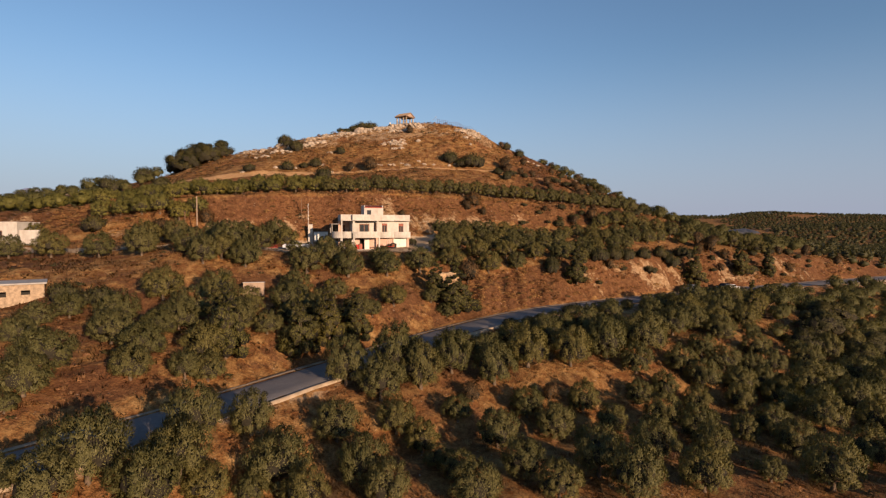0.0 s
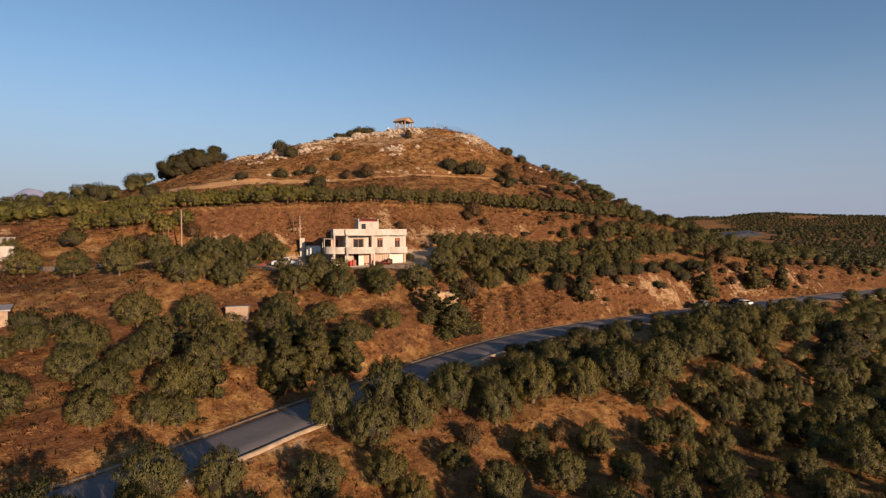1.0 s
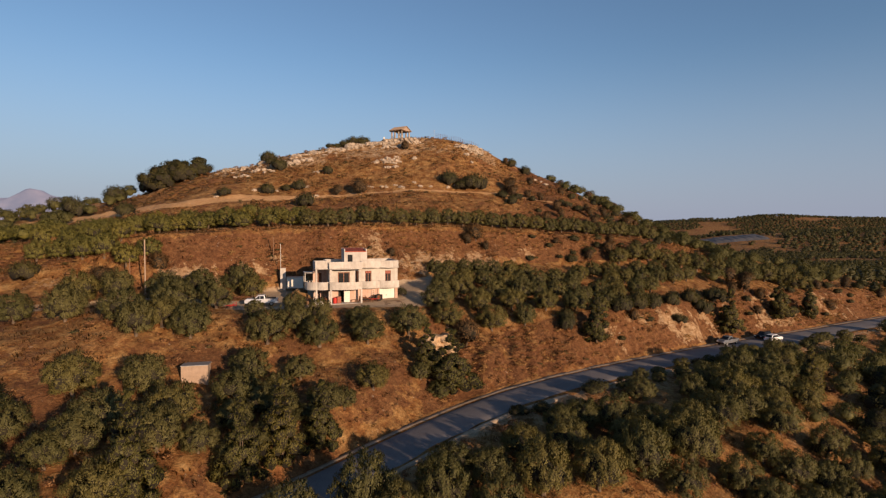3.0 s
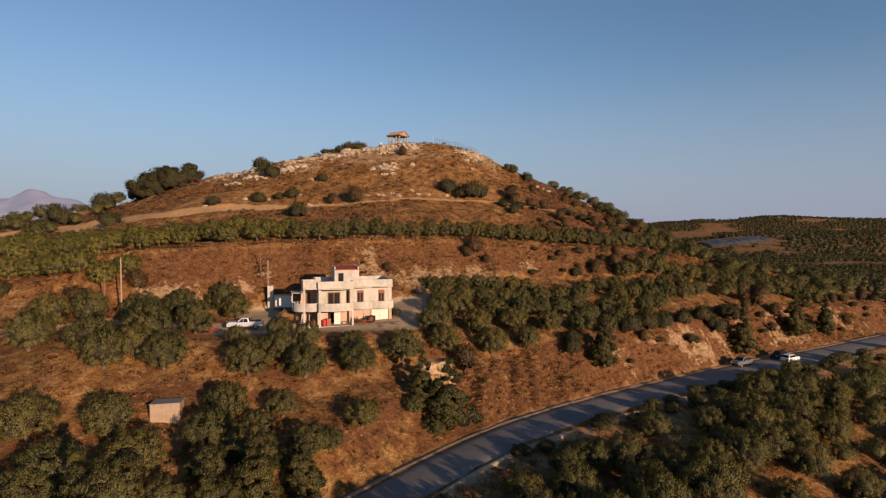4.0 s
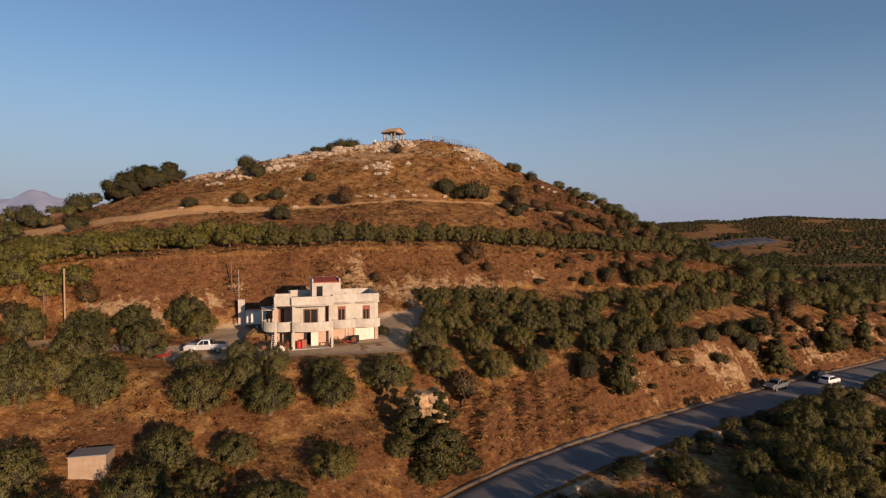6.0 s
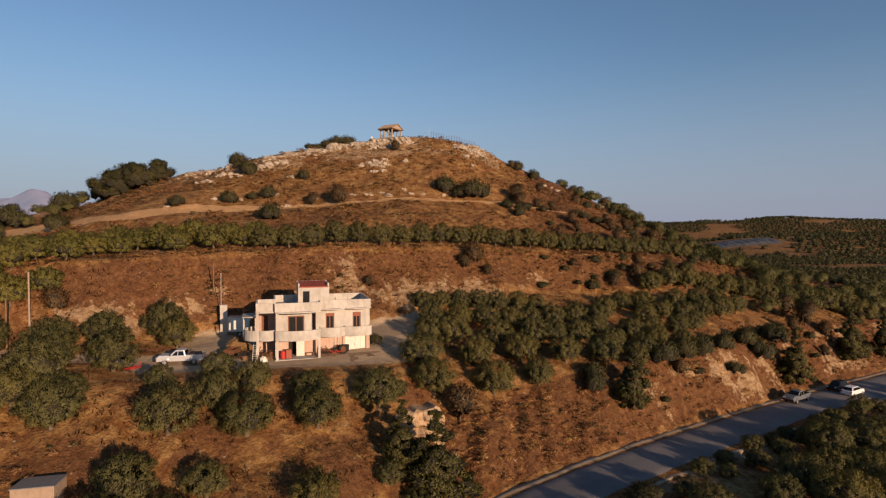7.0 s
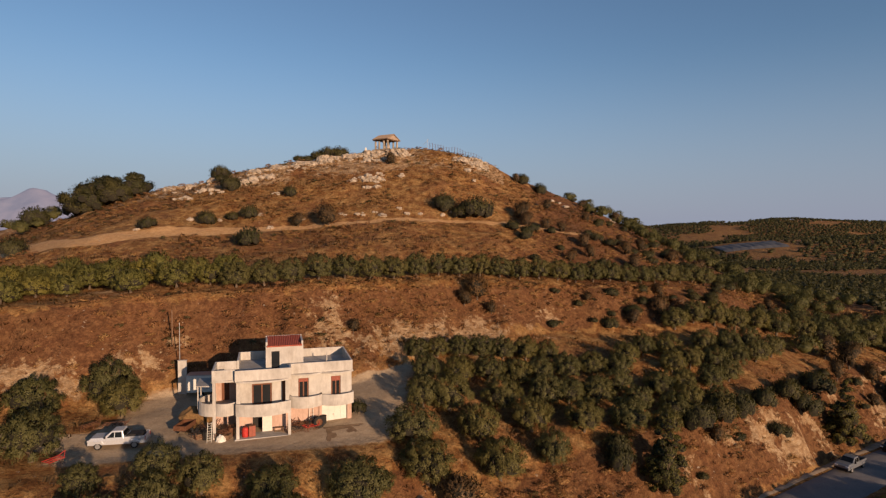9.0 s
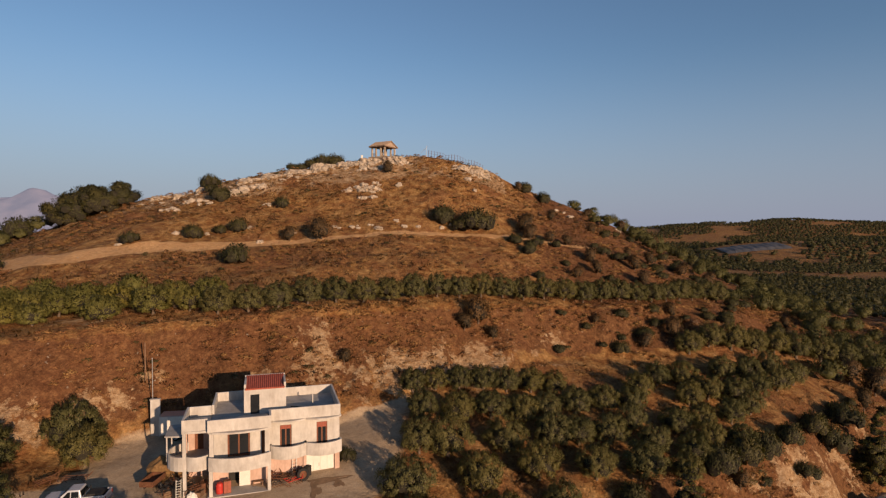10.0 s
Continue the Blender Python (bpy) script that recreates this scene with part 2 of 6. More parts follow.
TRACK = [(-150, 186, 10), (-110, 184, 13.5), (-69, 159, 17.5), (-53, 168, 20), (-30, 175, 21.5), (-7, 180, 23.2), (15, 183, 23.5), (36, 187, 20), (52, 196, 15.5), (72, 206, 9.5), (111, 235, 0), (230, 300, -11)]
CREST = [(-230, 240, 6), (-160, 224, 15), (-110, 215, 22.5), (-75, 207, 31.5), (-64, 209, 33), (-53, 207, 36), (-30, 211, 40.3), (-18, 213, 42.7), (-8, 213, 43.3), (0, 211, 42.9), (8, 210.5, 41.9), (13, 212, 39.4), (22, 220, 36.4), (31, 224, 32.8), (52, 239, 26.8), (66, 243, 21), (80, 247, 14), (111, 262, 1), (230, 320, -11)]
LINES = {name: np.array(line, float) for name, line in dict(valley=VALLEY, bank=BANK_HEAD, road=ROAD, cut=ROAD_CUT, low=LOW_TERRACE, edge=YARD_EDGE, back=YARD_BACK, scarp=SCARP_HEAD, row=ROW_BACK, track=TRACK, crest=CREST).items()}
ROAD_WIDTH = 8.4


def line(name, x):
    """y and z of a break line at x, its corners rounded."""
    a = LINES[name]
    ys = zs = 0
    for d, w in ((-5, 0.15), (-2.5, 0.2), (0, 0.3), (2.5, 0.2), (5, 0.15)):
        ys, zs = ys + w * np.interp(x + d, a[:, 0], a[:, 1]), zs + w * np.interp(x + d, a[:, 0], a[:, 2])
    return ys, zs


def road_near(x):
    slope = (line("road", x + 2)[0] - line("road", x - 2)[0]) / 4
    return ROAD_WIDTH * np.sqrt(1 + slope**2)


def knots(x):
    """All break lines at x, from the valley to beyond the hill: arrays of y and z, a row for each line."""
    one = np.ones_like(x)
    ry, rz = line("road", x)
    ty, tz = line("track", x)
    cy, cz = line("crest", x)
    wide = np.interp(x, [-80, -64, -40, -25, 30, 60], [8.5, 7.0, 4.0, 2.4, 2.0, 1.2])
    rise = np.interp(x, [-90, -60, -35, -10, 30], [2.4, 2.0, 0.9, 0.45, 0.3])
    far = np.interp(x, [-300, -110, 0, 110, 230], [-5, 0, 8, -12, -18])
    rows = [(-200 * one, -22 * one), line("valley", x), line("bank", x), (ry - road_near(x), rz), (ry, rz), (ry + 0.8, rz), line("cut", x), line("low", x), line("edge", x),
            line("back", x), line("scarp", x), line("row", x), (ty, tz), (ty + wide, tz + rise), (cy, cz), (cy + 14, cz - 0.6), (cy + 110, far), (cy + 420, far * 0 - 22)]
    ys, zs = np.array([r[0] for r in rows]), np.array([r[1] for r in rows])
    for k in range(1, len(ys)):
        ys[k] = np.maximum(ys[k], ys[k - 1] + 0.3)
    return ys, zs


def land(x, y):
    """Height of the ground, and the band between two break lines (a number and a fraction), for arrays of one shape."""
    x, y = np.asarray(x, float), np.asarray(y, float)
    ys, zs = knots(x)
    z, band = zs[0].copy(), np.zeros_like(x)
    for k in range(len(ys) - 1):
        f = np.clip((y - ys[k]) / (ys[k + 1] - ys[k]), 0, 1)
        z, band = z + (zs[k + 1] - zs[k]) * f, band + f
    flat = np.clip(np.minimum(np.abs(band - 4) * 3 - 2.4, 1), 0, 1)
    yard = np.exp(-(((x + 16) / 17) ** 4)) * ((band > 8) & (band < 9))
    rough = flat * (1 - 0.9 * yard)
    z = z + rough * (0.55 * fbm(x, y, 14, 3, 3) + 0.22 * fbm(x, y, 3.2, 2, 9))
    steep = ((band > 5) & (band < 6.2) & (x > 0)) | ((band > 9.05) & (band < 10))
    z = z + steep * np.where(band < 7, 2.3, 1.6) * (np.abs(vnoise(x, y * 0.35, 2.6, 21)) - 0.4) * np.clip(np.sin(np.pi * np.mod(band, 1)), 0, 1)
    butte = ((band > 9.0) & (band < 10)) * np.clip(np.sin(np.pi * np.mod(band, 1)) * 1.4, 0, 1)
    z = z + butte * (2.2 * np.abs(vnoise(x, y * 0.3, 8, 25)) + 1.1 * np.abs(vnoise(x, y * 0.4, 3.7, 26)) - 1.2)
    z = z - 2.6 * np.exp(-(((x + 63) / 9) ** 2) - ((y - 75.5) / 6.5) ** 2)
    ledge = np.clip((band - 13.4) / 0.5, 0, 1) * (band < 14.6) * (x < 18)
    z = z + ledge * 0.8 * np.abs(vnoise(x, y, 5, 31))
    # Far ridge, far range and the rolling plain.
    away = np.clip((y - 520) / 900, 0, 1)
    z = z + away * (9 * fbm(x, y, 420, 3, 41))
    ridge = 64 * np.exp(-(((y - 1650 - 0.05 * x - 60 * vnoise(x, y * 0, 500, 52)) / 330) ** 2)) * np.clip((x - 150) / 600, 0, 1) * (1 + 0.12 * fbm(x, y * 0, 500, 3, 51))
    low = 34 * np.exp(-(((y - 900 - 0.1 * x) / 160) ** 2)) * np.clip((x - 380) / 300, 0, 1) * (1 + 0.3 * vnoise(x, y, 240, 55))
    z = z + ridge + low + 14 * np.exp(-(((x - 440) / 130) ** 2) - ((y - 985) / 130) ** 2)
    return z, band


def ground_z(x, y):
    return float(land(np.array([x]), np.array([y]))[0][0])


def spread(low, high, step, reach, grow):
    mid = list(np.arange(low, high + step / 2, step))
    for sign, end in ((-1, 0), (1, -1)):
        d = step
        while abs(mid[end]) < reach:
            d *= grow
            mid.insert(0, mid[0] - d) if sign < 0 else mid.append(mid[-1] + d)
    return np.array(mid)


def mesh_object(name, verts, faces, material, parent=None, smooth=False):
    me = bpy.data.meshes.new(name)
    me.from_pydata([tuple(v) for v in verts], [], faces)
    me.materials.append(material)
    if smooth:
        me.shade_smooth()
    ob = new(name, me)
    ob.parent = parent
    return ob


def build_ground():
    xs, ys = spread(-112, 112, 0.9, 4300, 1.055), spread(28, 240, 0.9, 4500, 1.055)
    X, Y = np.meshgrid(xs, ys)
    z, band = land(X.ravel(), Y.ravel())
    x, y = X.ravel(), Y.ravel()
    w, h = len(xs), len(ys)
    i = np.arange(h - 1)[:, None] * w + np.arange(w - 1)[None, :]
    faces = np.stack([i, i + 1, i + w + 1, i + w], -1).reshape(-1, 4)
    ground = mesh_object("ground", np.stack([x, y, z], 1).tolist(), faces.tolist(), GROUND, smooth=True)
    inside = lambda a, b: np.clip((band - a) * 8, 0, 1) * np.clip((b - band) * 8, 0, 1)
    blotch = fbm(x, y, 16, 3, 71)
    rock = np.zeros_like(x)
    rock += inside(5, 6.1) * (0.02 + 0.4 * blotch + 0.2 * (x > 70))
    rock += inside(9, 9.75) * (0.16 + 0.5 * blotch + 0.3 * np.exp(-(((x + 6) / 15) ** 2))) * np.clip((9.85 - band) * 2.0, 0, 1)
    for a, b, wide, deep in ((10, 144.8, 3.6, 3), (1.6, 139.7, 3, 1.6), (19.4, 147.3, 3, 2), (-13.9, 137.1, 3, 3), (-2, 137.3, 3, 1.6), (5.8, 139.3, 3.4, 1.6), (21.2, 152.2, 2, 2), (-14, 211, 7, 3.5), (-30, 206, 9, 3), (-46, 199, 8, 3), (13, 209, 5, 3), (46, 131.5, 3, 1.2), (52, 134, 3.2, 1.6), (57.5, 138.5, 2.5, 1.4), (64, 145.5, 2.0, 1.2), (39, 128, 3, 0.7), (-42, 133, 6, 2), (-62, 128, 7, 2)):
        rock += 0.6 * np.exp(-(((x - a) / wide) ** 2) - ((y - b) / deep) ** 2)
    rock += inside(13.6, 14.3) * (x < 18) * (0.5 + 0.5 * vnoise(x, y, 7, 75))
    gravel = inside(8.1, 9.12) * np.exp(-(((x + 17) / 16.5) ** 8)) * 1.0
    gravel = np.maximum(gravel, (np.abs(band - 4) < 1.4) * np.clip(1.4 - np.abs(band - 3.5), 0, 1) * 0.6 * (np.abs(band - 3.5) > 0.5))
    lane = np.interp(x, [-80, -62, -56, -50, -34], [103.5, 105, 107.5, 110.5, 111])
    gravel = np.maximum(gravel, 0.8 * np.exp(-(((y - lane) / 2.3) ** 4)) * (x < -32))
    dirt = np.clip((band - 11.985) * 40, 0, 1) * np.clip((13.015 - band) * 40, 0, 1) * np.clip((60 - x) / 30, 0, 1)
    cover = inside(5.2, 8.05) * (x < 4) * (0.42 + 0.5 * vnoise(x, y, 7, 87)) + inside(4.95, 6.7) * (0.85 + 0.3 * blotch) * (x > -2) + inside(9.1, 10.0) * (0.30 + 0.75 * np.clip((band - 9.35) * 2.2, 0, 1) + 0.5 * vnoise(x, y, 9, 83) + 0.45 * np.clip((x - 10) / 10, 0, 1)) + inside(10.9, 11.95) * (0.12 + 0.5 * vnoise(x, y, 14, 85))
    cover += 0.8 * (inside(10.0, 10.95) * (x > 25) + inside(10.9, 14.2) * np.clip((x - 14) / 16, 0, 1) + inside(9.05, 10.0) * np.clip((x - 20) / 10, 0, 1))
    data = np.stack([np.clip(rock, 0, 1), np.clip(gravel, 0, 1), np.clip(dirt, 0, 1), np.clip(cover, 0, 1)], 1)
    layer = ground.data.color_attributes.new("soil", "FLOAT_COLOR", "POINT")
    layer.data.foreach_set("color", data.astype(np.float32).ravel())
    tagged(ground, "dry orange hillside with terraces, marl cuts and a gravel yard", "hillside", kind="structure")
    return ground


def build_road():
    xs = np.arange(-75, 225, 1.5)
    y, z = line("road", xs)
    near = y - road_near(xs)
    verts, faces, n = [], [], 9
    for i, x in enumerate(xs):
        for k in range(n):
            f = k / (n - 1)
            edge = 0.12 * vnoise(np.array([x]), np.array([k * 9.0]), 2.2, 5)[0] * (k in (0, n - 1))
            verts.append((x, near[i] + 0.9 + (y[i] - near[i] - 1.2) * f + edge, z[i] + 0.05 + 0.07 * math.sin(math.pi * f) - (0.2 if k in (0, n - 1) else 0)))
    for i in range(len(xs) - 1):
        for k in range(n - 1):
            a = i * n + k
            faces.append((a, a + n, a + n + 1, a + 1))
    tagged(mesh_object("road", verts, faces, ASPHALT, smooth=True), "narrow worn grey asphalt road along the hill's foot", "road", kind="structure")


def build_shoulders():
    """Strips of pale gravel along both edges of the asphalt."""
    xs = np.arange(-75, 200, 1.2)
    y, z = line("road", xs)
    near = y - road_near(xs)
    for inner, outer, lift in ((y - 0.6, y + 0.9, 0.02), (near + 0.6, near - 0.5, 0.02)):
        verts, faces = [], []
        for i, x in enumerate(xs):
            ragged = 0.3 * vnoise(np.array([x]), np.array([inner[i] * 0]), 2.0, 15)[0]
            for f, h in ((0.0, -0.03), (0.35, 0.03), (0.85, 0.02), (1.0, -0.3)):
                verts.append((x, inner[i] + (outer[i] - inner[i]) * f + (ragged if f > 0.5 else 0.4 * ragged), z[i] + h + lift))
        for i in range(len(xs) - 1):
            for k in range(3):
                a = i * 4 + k
                faces.append((a, a + 4, a + 5, a + 1))
        tagged(mesh_object("road_shoulder", verts, faces, GRAVEL, smooth=True), "strip of pale gravel along the asphalt road", "road shoulder", kind="structure")


def build_mountains():
    """The far range: a broad ridge, its haze painted in by the material."""
    xs, ys = np.arange(-4200, -900, 28.0), np.arange(3150, 3950, 40.0)
    X, Y = np.meshgrid(xs, ys)
    x, y = X.ravel(), Y.ravel()
    along = 205 * np.exp(-(((x + 2790) / 520) ** 6)) + 160 * np.exp(-(((x + 3600) / 500) ** 2)) + 60 * np.exp(-(((x + 2200) / 300) ** 2)) + 40 * np.exp(-(((x + 1600) / 500) ** 2))
    z = -40 + (along * (1 + 0.06 * fbm(x, x * 0, 300, 3, 61)) + 40) * np.exp(-(((y - 3600) / 300) ** 2)) * (1 + 0.16 * fbm(x, y, 200, 4, 63))
    w, h = len(xs), len(ys)
    i = np.arange(h - 1)[:, None] * w + np.arange(w - 1)[None, :]
    faces = np.stack([i, i + 1, i + w + 1, i + w], -1).reshape(-1, 4)
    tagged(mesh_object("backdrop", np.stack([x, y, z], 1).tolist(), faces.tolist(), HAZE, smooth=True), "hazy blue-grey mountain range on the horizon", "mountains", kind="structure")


build_mountains()
build_ground()
build_road()
build_shoulders()


# ---- trees ----
def leaf_cloud(rng, lobes, count, size, up=0.4, flat=0.4):
    """Leaf sprigs over a cluster of round lobes; a lobe is x, y, z, radius, height ratio."""
    lobes = np.array(lobes, float)
    weight = lobes[:, 3] ** 2 * np.where(lobes[:, 3] < 0.42 * lobes[:, 3].max(), 5.0, 1.0)
    which = rng.choice(len(lobes), count * 2, p=weight / weight.sum())
    d = rng.normal(size=(count * 2, 3))
    d /= np.linalg.norm(d, axis=1)[:, None]
    d[:, 2] = np.where((d[:, 2] < -0.35), -d[:, 2], d[:, 2])
    r = lobes[which, 3] * rng.uniform(0.62, 1.2, count * 2)
    p = lobes[which, :3] + d * r[:, None] * np.stack([np.ones(count * 2), np.ones(count * 2), lobes[which, 4]], 1)
    rel = (p[:, None, :] - lobes[None, :, :3]) / (lobes[None, :, 3, None] * np.stack([np.ones(len(lobes)), np.ones(len(lobes)), lobes[:, 4]], 1)[None])
    free = (np.linalg.norm(rel, axis=2) > 0.55).all(axis=1)
    p, d = p[free][:count], d[free][:count]
    n = len(p)
    middle = lobes[:, :3].mean(axis=0)
    outward = p - middle
    outward /= np.linalg.norm(outward, axis=1)[:, None] + 1e-6
    face = d * 0.95 + outward * 0.35 + rng.normal(scale=0.26, size=(n, 3))
    face /= np.linalg.norm(face, axis=1)[:, None]
    along = d * 0.6 + rng.normal(scale=flat, size=(n, 3)) + np.array([0, 0, up])
    along -= face * (along * face).sum(axis=1)[:, None] * 0.4
    along /= np.linalg.norm(along, axis=1)[:, None]
    side = np.cross(along, face)
    side /= np.linalg.norm(side, axis=1)[:, None]
    long, wide = size * rng.uniform(0.6, 1.2, n)[:, None], size * rng.uniform(0.24, 0.44, n)[:, None]
    soft = d * 0.62 + outward * 0.65 + rng.normal(scale=0.1, size=(n, 3)) + np.array([0, 0, 0.1])
    soft /= np.linalg.norm(soft, axis=1)[:, None]
    flip = ((np.cross(side, along) * soft).sum(axis=1) < 0)[:, None]
    side = np.where(flip, -side, side)
    blades = np.stack([p - along * long * 0.7 - side * wide, p - along * long * 0.7 + side * wide, p + along * long], 1)
    return blades.reshape(-1, 3), np.arange(n * 3).reshape(-1, 3), np.repeat(soft, 3, axis=0)


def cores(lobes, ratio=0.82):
    """Dark balls in the heart of the larger lobes, painted as inner shade, which stop the view through the crown."""
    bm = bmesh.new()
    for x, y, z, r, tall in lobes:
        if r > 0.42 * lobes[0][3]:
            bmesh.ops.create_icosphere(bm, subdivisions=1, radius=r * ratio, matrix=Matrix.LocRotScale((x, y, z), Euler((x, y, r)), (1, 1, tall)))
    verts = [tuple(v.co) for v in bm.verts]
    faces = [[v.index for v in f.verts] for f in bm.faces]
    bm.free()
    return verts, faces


def crown_mesh(name, seed, lobes, count, size, material, ratio=0.82, up=0.4):
    rng = np.random.default_rng(seed)
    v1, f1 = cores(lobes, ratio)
    v2, f2, n2 = leaf_cloud(rng, lobes, count, size, up)
    me = bpy.data.meshes.new(name)
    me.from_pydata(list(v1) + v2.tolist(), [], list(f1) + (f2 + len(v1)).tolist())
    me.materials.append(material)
    me.materials.append(CROWN_SHADE)
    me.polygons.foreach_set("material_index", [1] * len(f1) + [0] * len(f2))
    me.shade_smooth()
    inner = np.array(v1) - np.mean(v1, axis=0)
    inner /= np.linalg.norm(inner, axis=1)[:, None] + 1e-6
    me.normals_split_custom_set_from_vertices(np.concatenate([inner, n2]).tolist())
    return me


def trunk_mesh(name, seed, height, radius, limbs, spread_to):
    """A tapered, leaning trunk that forks into limbs."""
    rng = random.Random(seed)
    verts, faces = [], []

    def tube(path, radii, sides=6):
        start = len(verts)
        for (px, py, pz), r in zip(path, radii):
            for k in range(sides):
                a = 2 * math.pi * k / sides
                rr = r * (1 + 0.18 * math.sin(3 * a + seed))
                verts.append((px + rr * math.cos(a), py + rr * math.sin(a), pz))
        for i in range(len(path) - 1):
            for k in range(sides):
                a, b = start + i * sides + k, start + i * sides + (k + 1) % sides
                faces.append((a, b, b + sides, a + sides))

    lean = (rng.uniform(-0.15, 0.15) * height, rng.uniform(-0.15, 0.15) * height)
    fork = height * 0.45
    tube([(0, 0, -0.4), (0, 0, 0.1), (lean[0] * 0.5, lean[1] * 0.5, fork)], [radius * 1.5, radius * 1.1, radius * 0.8])
    for k in range(limbs):
        a = 2 * math.pi * (k + rng.uniform(-0.2, 0.2)) / limbs
        ex, ey = spread_to * math.cos(a), spread_to * math.sin(a)
        tube([(lean[0] * 0.5, lean[1] * 0.5, fork - 0.05), (lean[0] + ex * 0.45, lean[1] + ey * 0.45, height * 0.8), (lean[0] + ex, lean[1] + ey, height * 1.35)], [radius * 0.62, radius * 0.42, radius * 0.16], 5)
    me = bpy.data.meshes.new(name)
    me.from_pydata(verts, [], faces)
    me.materials.append(BARK)
    me.shade_smooth()
    return me


def make_tree(name, trunk, crown, label, category):
    thing = tagged(new(name), label, category)
    for kind, me in (("trunk", trunk), ("crown", crown)):
        ob = new(kind, me)
        ob.parent = thing
    return thing


def olive_kind(seed, leaves=OLIVE, count=8600):
    """An olive of about 4.6 m across and 4.2 m high: billowing lobes over a short trunk."""
    rng = random.Random(seed)
    lobes = [(rng.uniform(-0.2, 0.2), rng.uniform(-0.2, 0.2), 1.5, 1.2, 0.95)]
    for k in range(7):
        a = 2 * math.pi * (k + rng.uniform(-0.3, 0.3)) / 7
        d = rng.uniform(0.75, 1.25)
        lobes.append((d * math.cos(a), d * math.sin(a), rng.uniform(1.0, 1.9), rng.uniform(0.6, 0.9), rng.uniform(0.9, 1.15)))
    for k in range(9):
        a = 2 * math.pi * (k + rng.uniform(-0.3, 0.3)) / 9
        d = rng.uniform(1.1, 1.5)
        lobes.append((d * math.cos(a), d * math.sin(a), rng.uniform(0.6, 0.85), rng.uniform(0.36, 0.5), rng.uniform(0.9, 1.1)))
    # Upright tufts all over the dome.
    for k in range(58):
        e = math.asin(min(1.0, -0.3 + 1.3 * (k + 0.5) / 58))
        a = 2.39996 * k + rng.uniform(-0.5, 0.5)
        reach = rng.uniform(1.5, 2.1)
        lobes.append((reach * math.cos(e) * math.cos(a), reach * math.cos(e) * math.sin(a), 1.55 + 0.86 * reach * math.sin(e), rng.uniform(0.2, 0.4), rng.uniform(1.15, 1.8)))
    return make_tree("olive_tree", trunk_mesh("trunk", seed, 1.4, 0.17, 4, 0.9), crown_mesh("crown", seed, lobes, count, 0.1 if count > 8000 else 0.12, leaves, 0.74, 0.6), "rounded grey-green olive tree with a short trunk", "olive tree")


def shrub_kind(seed):
    rng = random.Random(seed)
    lobes = [(0, 0, 0.7, 0.9, 0.9)]
    for k in range(7):
        a, d = 6.28 * k / 7 + rng.uniform(-0.3, 0.3), rng.uniform(0.6, 1.1)
        lobes.append((d * math.cos(a), d * math.sin(a), rng.uniform(0.4, 0.9), rng.uniform(0.4, 0.7), rng.uniform(0.8, 1.1)))
    return make_tree("shrub", trunk_mesh("trunk", seed, 0.5, 0.06, 4, 0.5), crown_mesh("crown", seed, lobes, 1500, 0.11, SHRUB, 0.72), "dark green evergreen shrub on the dry slope", "shrub")


def dry_kind(seed):
    rng = random.Random(seed)
    lobes = [(rng.uniform(-0.5, 0.5), rng.uniform(-0.5, 0.5), rng.uniform(0.5, 1.6), rng.uniform(0.45, 0.8), rng.uniform(0.9, 1.4)) for _ in range(8)]
    return make_tree("dry_shrub", trunk_mesh("trunk", seed, 0.8, 0.06, 5, 0.6), crown_mesh("crown", seed, lobes, 1200, 0.11, DRY, 0.55), "brownish half-dry shrub with thin twigs", "shrub")


def pine_kind(seed):
    """A young pine, about 6 m high: whorls of drooping tufts round one stem."""
    rng = random.Random(seed)
    lobes = []
    for tier in range(9):
        z = 0.45 + tier * 0.63
        out = 1.65 * (1 - tier / 8.8) + 0.08
        count = 10 if tier < 5 else 5
        for k in range(count):
            a = 6.28 * (k + rng.uniform(-0.3, 0.3)) / count + tier
            d = out * rng.uniform(0.3, 1.05)
            lobes.append((d * math.cos(a), d * math.sin(a), z + rng.uniform(-0.25, 0.25), rng.uniform(0.32, 0.52) * (1.1 - tier * 0.07), 0.8))
    verts, faces = [], []
    me = trunk_mesh("trunk", seed, 2.6, 0.1, 3, 0.2)
    return make_tree("pine_tree", me, crown_mesh("crown", seed, lobes, 9000, 0.1, PINE, 0.85, 0.5), "young open-crowned pine beside the road", "pine tree")


def broad_kind(seed):
    """A broad evergreen tree, about 10 m across and 7 m high, leafy to the ground."""
    rng = random.Random(seed)
    lobes = [(rng.uniform(-0.6, 0.6), rng.uniform(-0.6, 0.6), 3.2, 3.0, 0.95)]
    for k in range(16):
        a, d = 6.28 * k / 16 + rng.uniform(-0.2, 0.2), rng.uniform(1.9, 3.6)
        lobes.append((d * math.cos(a), d * math.sin(a), rng.uniform(1.4, 4.6 - 0.3 * d), rng.uniform(1.1, 1.8), rng.uniform(0.85, 1.1)))
    for k in range(9):
        a, d = rng.uniform(0, 6.3), rng.uniform(0.3, 1.9)
        lobes.append((d * math.cos(a), d * math.sin(a), rng.uniform(4.4, 5.6), rng.uniform(0.8, 1.3), 0.9))
    return make_tree("evergreen_tree", trunk_mesh("trunk", seed, 2.2, 0.3, 5, 1.8), crown_mesh("crown", seed, lobes, 5200, 0.25, SHRUB, 0.75), "broad dark evergreen tree on the ridge, leafy to the ground", "tree")


